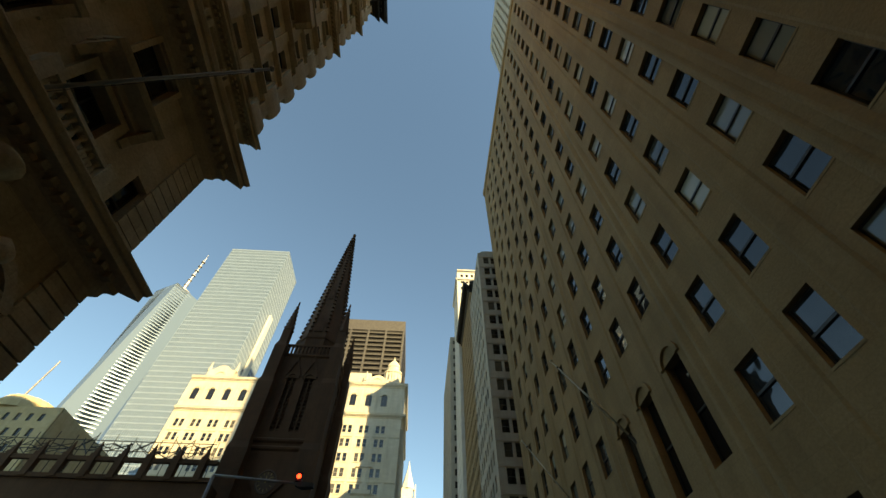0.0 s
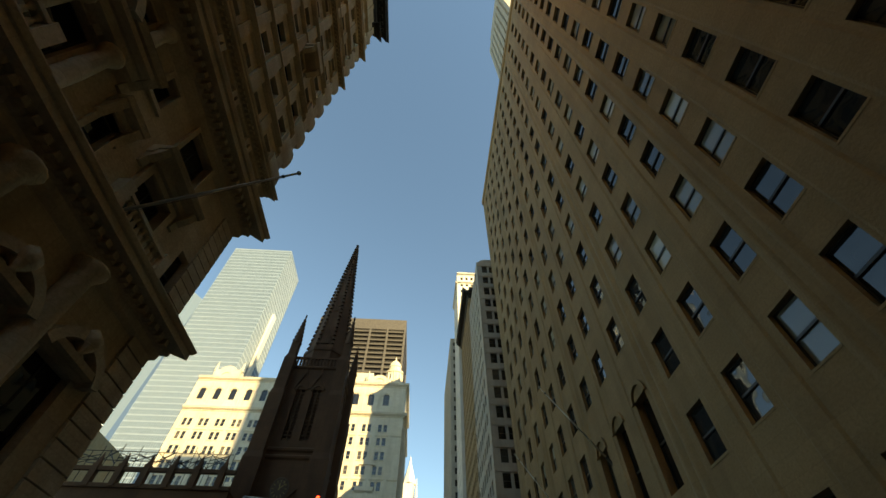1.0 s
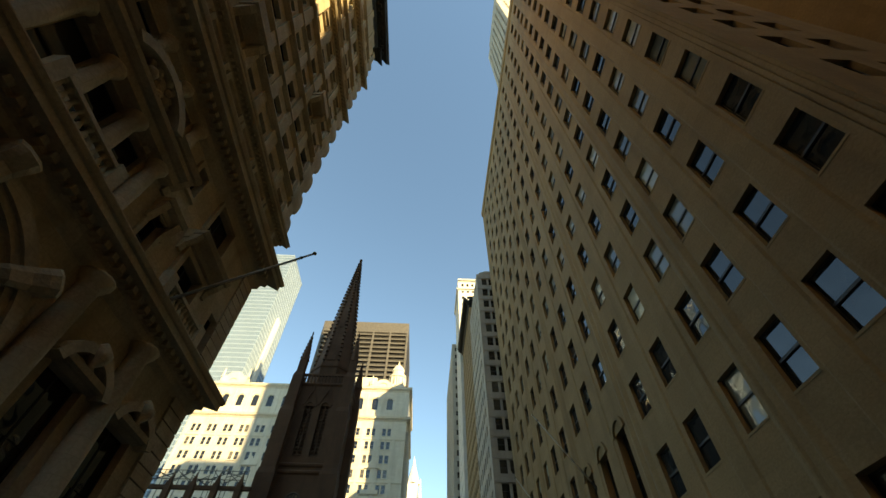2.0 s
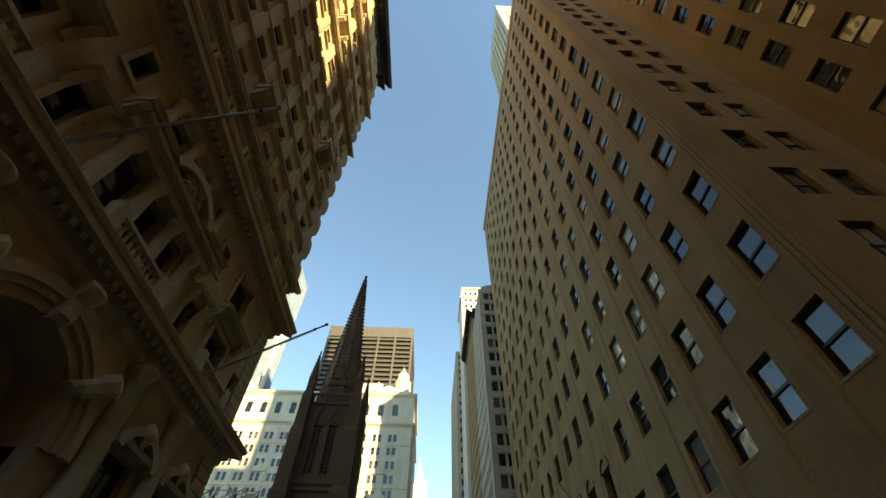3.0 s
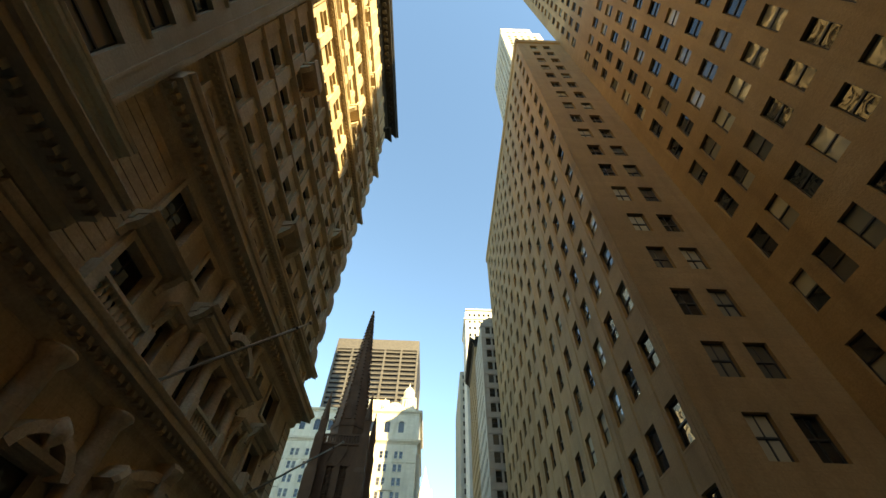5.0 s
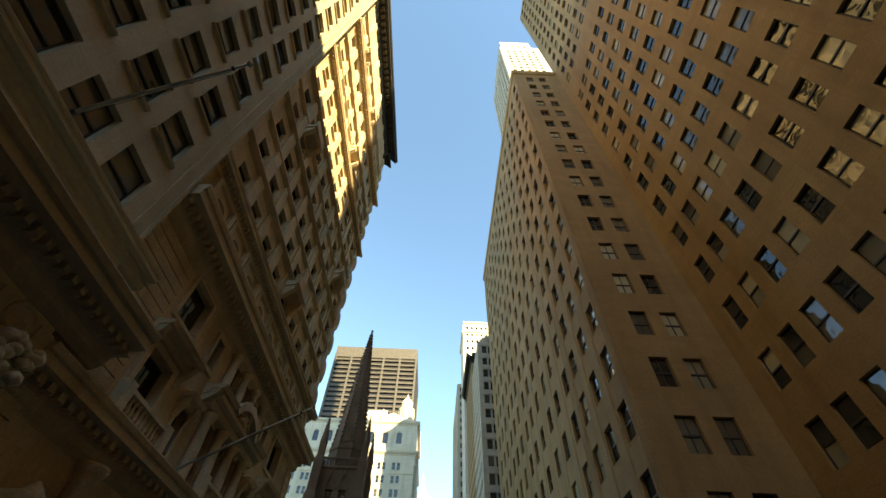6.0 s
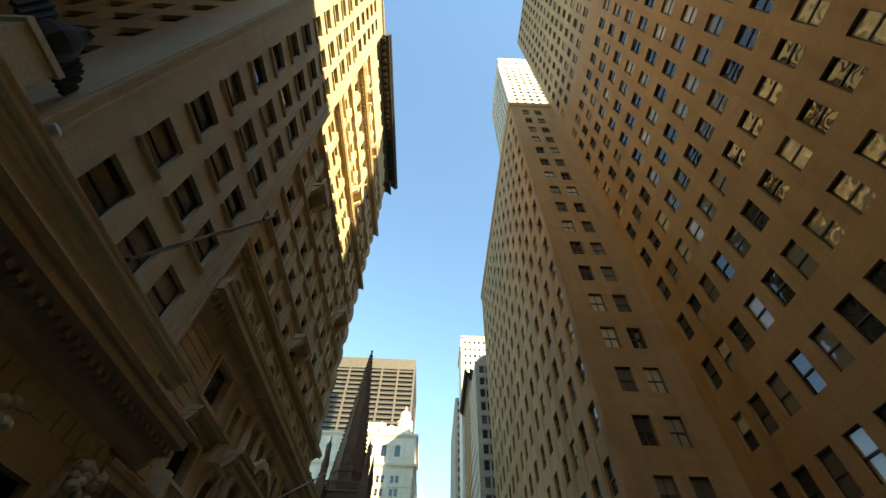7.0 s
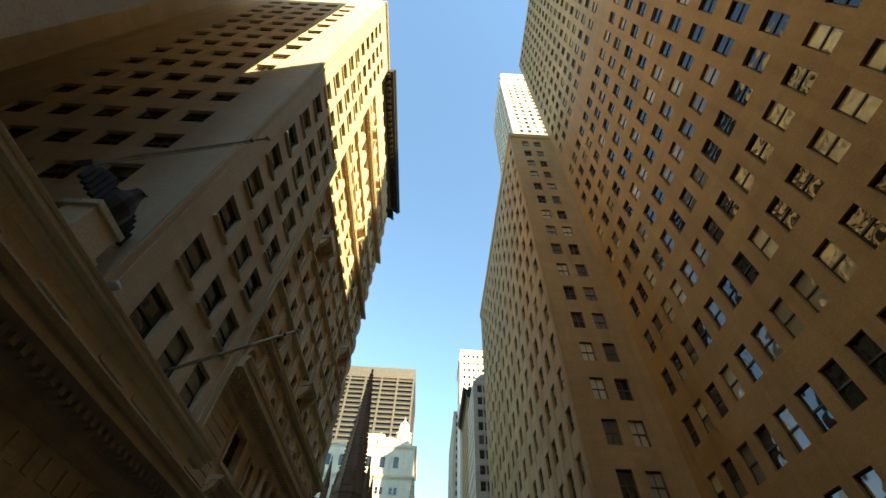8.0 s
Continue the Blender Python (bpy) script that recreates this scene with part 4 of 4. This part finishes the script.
for j in range(8):
    a = math.tau * j / 8
    part("turret_column", Solid().taper(tx + 2.85 * math.cos(a), ty + 2.85 * math.sin(a), 77.2, 80.7, 0.26, 0.22, 8), CREAM, cream)
part("penthouse", Solid().box(KX1 - 20, KX1 - 12, KY + 3, KY + 14, KTOP, 80.5), CREAM, cream)
for k in range(9):
    part("bay", Solid(front(KX1, KY, EAST)).box(5 + 4.6 * k, 6.2 + 4.6 * k, -0.9, 0.05, 8, 62), CREAM, cream)

# ---- dark steel tower ----
slab = thing("steel_office_tower", (-45, 230, GROUND), "dark steel office tower with deep horizontal bands", "building")
LX0, LX1, LY, LTOP = -71.5, -16.3, 200.0, 174.5
part("window_wall", Solid().box(LX0 + 1, LX1 - 1, LY + 1, LY + 50, GROUND, LTOP - 1), GLASS_DARK_ROW, slab)
part("roof_band", Solid().box(LX0, LX1, LY - 0.2, LY + 51, LTOP - 8, LTOP), STEEL_BROWN, slab)
n_floor = 48
for k in range(n_floor):
    z = LTOP - 10.2 - 3.25 * k
    part("spandrel", Solid().box(LX0 + 0.3, LX1 - 0.3, LY, LY + 50.6, z, z + 1.45), STEEL_BROWN, slab)
    part("flange", Solid().box(LX0 + 0.25, LX1 - 0.25, LY - 0.35, LY + 0.3, z + 1.3, z + 1.5), STEEL_BROWN, slab)
for k in range(6):
    x = LX0 + 0.6 + (LX1 - LX0 - 1.2) * k / 5
    part("column", Solid().box(x - 0.6, x + 0.6, LY - 0.5, LY + 1.2, GROUND, LTOP - 8), STEEL_BROWN, slab)
part("column", Solid().box(LX1 - 0.6, LX1 + 0.2, LY + 48, LY + 51, GROUND, LTOP - 8), STEEL_BROWN, slab)

# ---- glass towers ----
glassy = thing("glass_tower", (-163, 290, GROUND), "pale blue glass office tower with a flat top", "building")
GX0, GX1, GY, GTOP = -191.0, -134.5, 260.0, 299.0
part("curtain_wall", Solid().box(GX0, GX1, GY, GY + 42, GROUND, GTOP), CURTAIN, glassy)
fins = Solid()
for k in range(72):
    z = GTOP - 2.5 - 4.1 * k
    part("floor_band", Solid().box(GX0 - 0.12, GX1 + 0.12, GY - 0.12, GY + 42.1, z - 0.45, z + 0.45), BAND, glassy)
for k in range(39):
    x = GX0 + (GX1 - GX0) * k / 38
    fins.box(x - 0.09, x + 0.09, GY - 0.22, GY + 0.1, 40, GTOP)
for k in range(28):
    fins.box(GX1 - 0.1, GX1 + 0.22, GY + 1.5 * k, GY + 1.5 * k + 0.16, 40, GTOP)
part("mullions", fins, BAND, glassy, kind="stuff")
part("parapet", Solid().box(GX0 - 0.2, GX1 + 0.2, GY - 0.2, GY + 42.2, GTOP - 0.3, GTOP + 1.2), BAND, glassy)
part("notch", Solid().box(GX1 - 0.4, GX1 + 2.2, GY + 18, GY + 24, 40, 235), WHITE_STONE, glassy)

spired = thing("spired_glass_tower", (-333, 452, GROUND), "tapered pale glass tower with chamfered corners and a mast", "building")
SX, SY, STOP = -333.0, 450.0, 392.0
base_ring, top_ring = [], []
for j in range(8):
    a = math.tau * j / 8 + radians(18)
    base_ring.append((SX + (43 if j % 2 else 30.4) * math.cos(a), SY + (43 if j % 2 else 30.4) * math.sin(a)))
    top_ring.append((SX + (21.5 if j % 2 else 30.4) * math.cos(a), SY + (21.5 if j % 2 else 30.4) * math.sin(a)))
for j in range(8):
    k = (j + 1) % 8
    pts = [(*base_ring[j], 55), (*base_ring[k], 55), (*top_ring[k], STOP), (*top_ring[j], STOP)]
    s = Solid()
    s.face(pts[0], pts[1], pts[2])
    s.face(pts[0], pts[2], pts[3])
    part("facet", s, SPIRE_GLASS, spired)
for k in range(84):
    f = k / 84
    ring = [tuple(p * (1 - f) + q * f for p, q in zip(base_ring[j], top_ring[j])) for j in range(8)]
    z = 55 + (STOP - 55) * f
    part("floor_band", Solid().solid([[(SX + (x - SX) * 1.004, SY + (y - SY) * 1.004, z + d) for x, y in ring] for d in (-0.4, 0.4)]), BAND, spired)
part("base", Solid().solid([[(x, y, z) for x, y in base_ring] for z in (GROUND, 55)]), SPIRE_GLASS, spired)
part("parapet", Solid().solid([[(x, y, z) for x, y in top_ring] for z in (STOP - 6, STOP)]), BAND, spired)
part("ring", Solid().lathe(SX, SY, [(14, STOP), (15.5, STOP + 1), (15.5, STOP + 6), (14, STOP + 7)], 28), STEEL, spired)
part("mast", Solid().lathe(SX, SY, [(2.6, STOP), (2.4, STOP + 30), (1.5, STOP + 32), (1.4, STOP + 58), (0.8, STOP + 60), (0.5, STOP + 88), (0.1, STOP + 92)], 10), STEEL, spired)
for k in range(7):
    part("mast_collar", Solid().lathe(SX, SY, [(3.2, STOP + 12 + 10 * k), (3.2, STOP + 13 + 10 * k)], 10), STEEL, spired)

# ---- white gothic tower at the end of the avenue ----
gothic = thing("gothic_tower", (-14.5, 430, GROUND), "white terracotta gothic tower with a steep crown", "building")
part("shaft", Solid().box(-23.5, -5.5, 420, 438, GROUND, 112), WHITE_STONE, gothic)
for x in (-23.5, -19, -14.5, -10, -5.5):
    part("pier", Solid().box(x - 0.6, x + 0.6, 419.3, 420.4, GROUND, 114), WHITE_STONE, gothic)
part("upper_stage", Solid().box(-20, -9, 423, 434, 112, 126), WHITE_STONE, gothic)
for sx in (-1, 1):
    for sy in (-1, 1):
        part("turret", Solid().taper(-14.5 + 7.5 * sx, 428.5 + 7.5 * sy, 108, 128, 1.8, 0.3, 8), WHITE_STONE, gothic)
part("roof", Solid().taper(-14.5, 428.5, 126, 141, 7.0, 1.2, 8), WHITE_STONE, gothic)
part("lantern", Solid().taper(-14.5, 428.5, 141, 147, 1.3, 0.1, 8), WHITE_STONE, gothic)


# ---- stone buildings up the avenue ----
def avenue(label, x0, x1, y0, y1, top, mat, pitch, storey, w, h, south_cols, group="stone buildings up the avenue"):
    ob = thing("avenue_office_building", ((x0 + x1) / 2, (y0 + y1) / 2, GROUND), label, "building", group)
    b, mm, ms = Solid(front(x0, y1, WEST)), front(x0, y1, WEST), front(x0, y0, SOUTH)
    rows = [top - 3.0 - storey * k for k in range(int((top - 8) / storey))]
    west = [(x, z) for x in np.arange(pitch / 2, y1 - y0 - 0.5, pitch) for z in rows]
    south = [(x, z) for x in south_cols for z in rows]
    b.sheet(0, y1 - y0, GROUND, top, holes_of(west, w, h), 0.45)
    b.m = ms
    b.sheet(0, x1 - x0, GROUND, top, holes_of(south, w, h), 0.45)
    b.m = Matrix()
    b.box(x0 + 0.5, x1, y0 + 0.5, y1, GROUND, top - 0.02)
    b.face((x0, y0, top), (x0, y1, top), (x1, y1, top), (x1, y0, top))
    part("wall", b, mat, ob)
    windows(ob, mm, west, w, h, 0.32, "sash", FRAME_DARK, GLASS_DARK, GLASS_DARK_ROW, lambda p: False)
    windows(ob, ms, south, w, h, 0.32, "sash", FRAME_DARK, GLASS_DARK, GLASS_DARK_ROW, lambda p: p[0] < 6, "dark window")
    return ob, mm, ms
one, m1, m2 = avenue("buff stone office building with paired windows", 11.7, 34, 70, 90, 82.5, LIME_PALE, 2.6, 4.0, 1.4, 2.4, (2.0, 3.9, 7.5, 9.4))
for k in range(3):
    part("stepped_parapet", Solid().box(12.6 + 0.9 * k, 34, 70.6 + k, 90, 82.5 + 1.4 * k, 83.9 + 1.4 * k), LIME_PALE, one)
for k in range(20):
    z = 80.9 - 4.0 * k
    part("string_course", Solid(m2).course(0, 22, [(0, z - 0.12), (0.12, z), (0, z + 0.12)]), LIME_PALE, one)
two, m1, m2 = avenue("grey stone office building with a heavy bronze cornice", 11.9, 36, 90.5, 116.5, 90, LIME, 2.4, 3.8, 1.3, 2.2, (2.0, 4.0))
cornice(two, m1, 0, 26.0, 92, 2.0, 3.0, COPPER, "cornice", "dark bronze cornice", 0.4)
cornice(two, m2, 0, 20, 92, 2.0, 3.0, COPPER, "cornice", "dark bronze cornice", 0.4, False)
three, m1, m2 = avenue("sunlit white stone tower with small square windows", 11.3, 34, 132, 150, 145, WHITE_STONE, 2.8, 4.2, 1.2, 1.9, (2.2, 4.6, 7.0, 9.4, 11.8))
cornice(three, m2, 0, 22, 139.5, 0.8, 1.4, WHITE_STONE, miter=False)
cornice(three, m1, 0, 18, 139.5, 0.8, 1.4, WHITE_STONE)
cornice(three, m2, 0, 22, 145.4, 1.0, 1.6, WHITE_STONE, miter=False)
four, m1, m2 = avenue("pale stone building far up the avenue", 9.4, 32, 152, 200, 122, LIME_PALE, 3.0, 4.0, 1.4, 2.2, (2.0, 4.5))

# ---- sunlit buff building beyond the churchyard ----
buff, m1, m2 = avenue("sunlit yellow stone building beyond the churchyard", -150, -103, 122, 160, 62, CREAM_WARM, 3.2, 4.2, 1.3, 2.2, tuple(np.arange(3, 45, 3.6)), "")
part("roof_block", Solid().lathe(-121, 130, [(9, 62), (9, 64), (7.5, 66), (4, 67)], 16), CREAM_WARM, buff)
single("roof_mast", Solid().rod((-79.5, 75, 30), (-77.0, 75, 51.5), 0.22, 0.16), STEEL, "pale slanting mast on a far roof", "mast")

# ---- street lamp with a signal ----
lamp = thing("street_lamp", (-10.9, 20, GROUND), "grey street lamp arm with a red traffic signal", "street lamp")
part("pole", Solid().rod((-10.9, 20, GROUND), (-10.87, 20, 7.3), 0.1, 0.08), STEEL, lamp, smooth=True)
part("arm", Solid().rod((-10.87, 20, 7.3), (-6.9, 20, 7.05), 0.06, 0.05), STEEL, lamp, smooth=True)
part("lamp_head", Solid(pose(-6.5, 20, 6.98)).solid([[(-0.5, -0.1, -0.05), (-0.5, 0.1, -0.05), (-0.5, 0.1, 0.06), (-0.5, -0.1, 0.06)], [(-0.2, -0.18, -0.14), (-0.2, 0.18, -0.14), (-0.2, 0.18, 0.1), (-0.2, -0.18, 0.1)],
                                                    [(0.35, -0.14, -0.1), (0.35, 0.14, -0.1), (0.35, 0.14, 0.06), (0.35, -0.14, 0.06)]]), STEEL_DARK, lamp)
sig = part("signal", Solid().box(-7.05, -6.75, 19.85, 20.1, 7.1, 7.5), STEEL_DARK, lamp)
part("red_light", Solid(pose(-6.9, 19.84, 7.3, 90)).lathe(0, 0, [(0.1, -0.02), (0.1, 0.03), (0.05, 0.06)], 12), RED_LIGHT, sig, "lit red signal lens")


# ---- proportions of the buildings ----
G3 = lambda x, y: (x, y, GROUND)
survey(ornate, (1, 1.055, 0.955), (0, 0, 0), (-0.2, -0.7, -1.4))
for ob in [court] + [o for o in scene.objects if o.parent is None and o.name.split(".")[0] in ("pedestal", "eagle_statue", "floodlight")]:
    survey(ob, (1, 1.06, 0.916), (0, 0, 0), (0, -0.75, 0.15))
survey(church, (0.7, 0.7, 0.812), G3(CHX, CHY), G3(-14.8, 45.3))
survey(scaffold, (0.7, 0.7, 0.812), G3(CHX, CHY), G3(-14.8, 45.3))
survey(cream, (1, 0.6, 1.055), G3(tx, ty), G3(-11.4, 123))
survey(slab, (0.777, 0.777, 0.785), G3(LX1, LY), G3(-10.9, 152))
survey(one, (0.76, 0.76, 0.767), G3(11.7, 70), G3(9.1, 49))
survey(two, (0.76, 0.76, 0.767), G3(11.9, 90.5), G3(9.2, 64.6))
survey(three, (0.683, 0.683, 0.685), G3(11.3, 132), G3(8.5, 84.8))
survey(four, (0.683, 0.683, 0.685), G3(9.4, 152), G3(7.2, 98.5))
survey(glassy, (0.574, 0.574, 0.618), G3(GX1, GY), G3(-82.6, 150))
survey(spired, (0.531, 0.531, 0.593), G3(SX, SY), G3(-201, 240))
survey(gothic, (0.537, 0.537, 0.72), G3(-14.5, 428.5), G3(-6.06, 230))
survey(buff, (0.57, 0.57, 0.64), G3(-121, 130), G3(-74.8, 75))
survey(lamp, (1, 1, 1), (0, 0, 0), (1.1, 0, 0.12))


# ---- unseen masses added behind the camera to close the street and block sun ----
def closing(x0, x1, y0, y1, top):
    single("closing_building", Solid().box(x0, x1, y0, y1, GROUND, top), LIME, "plain unseen tan mass closing and shading the street", "building", "structure")
closing(19.4, 60, -240, -78.5, 64)
closing(-40, -11, -200, -62.5, 70)
closing(-40, 17, -240, -200.5, 120)
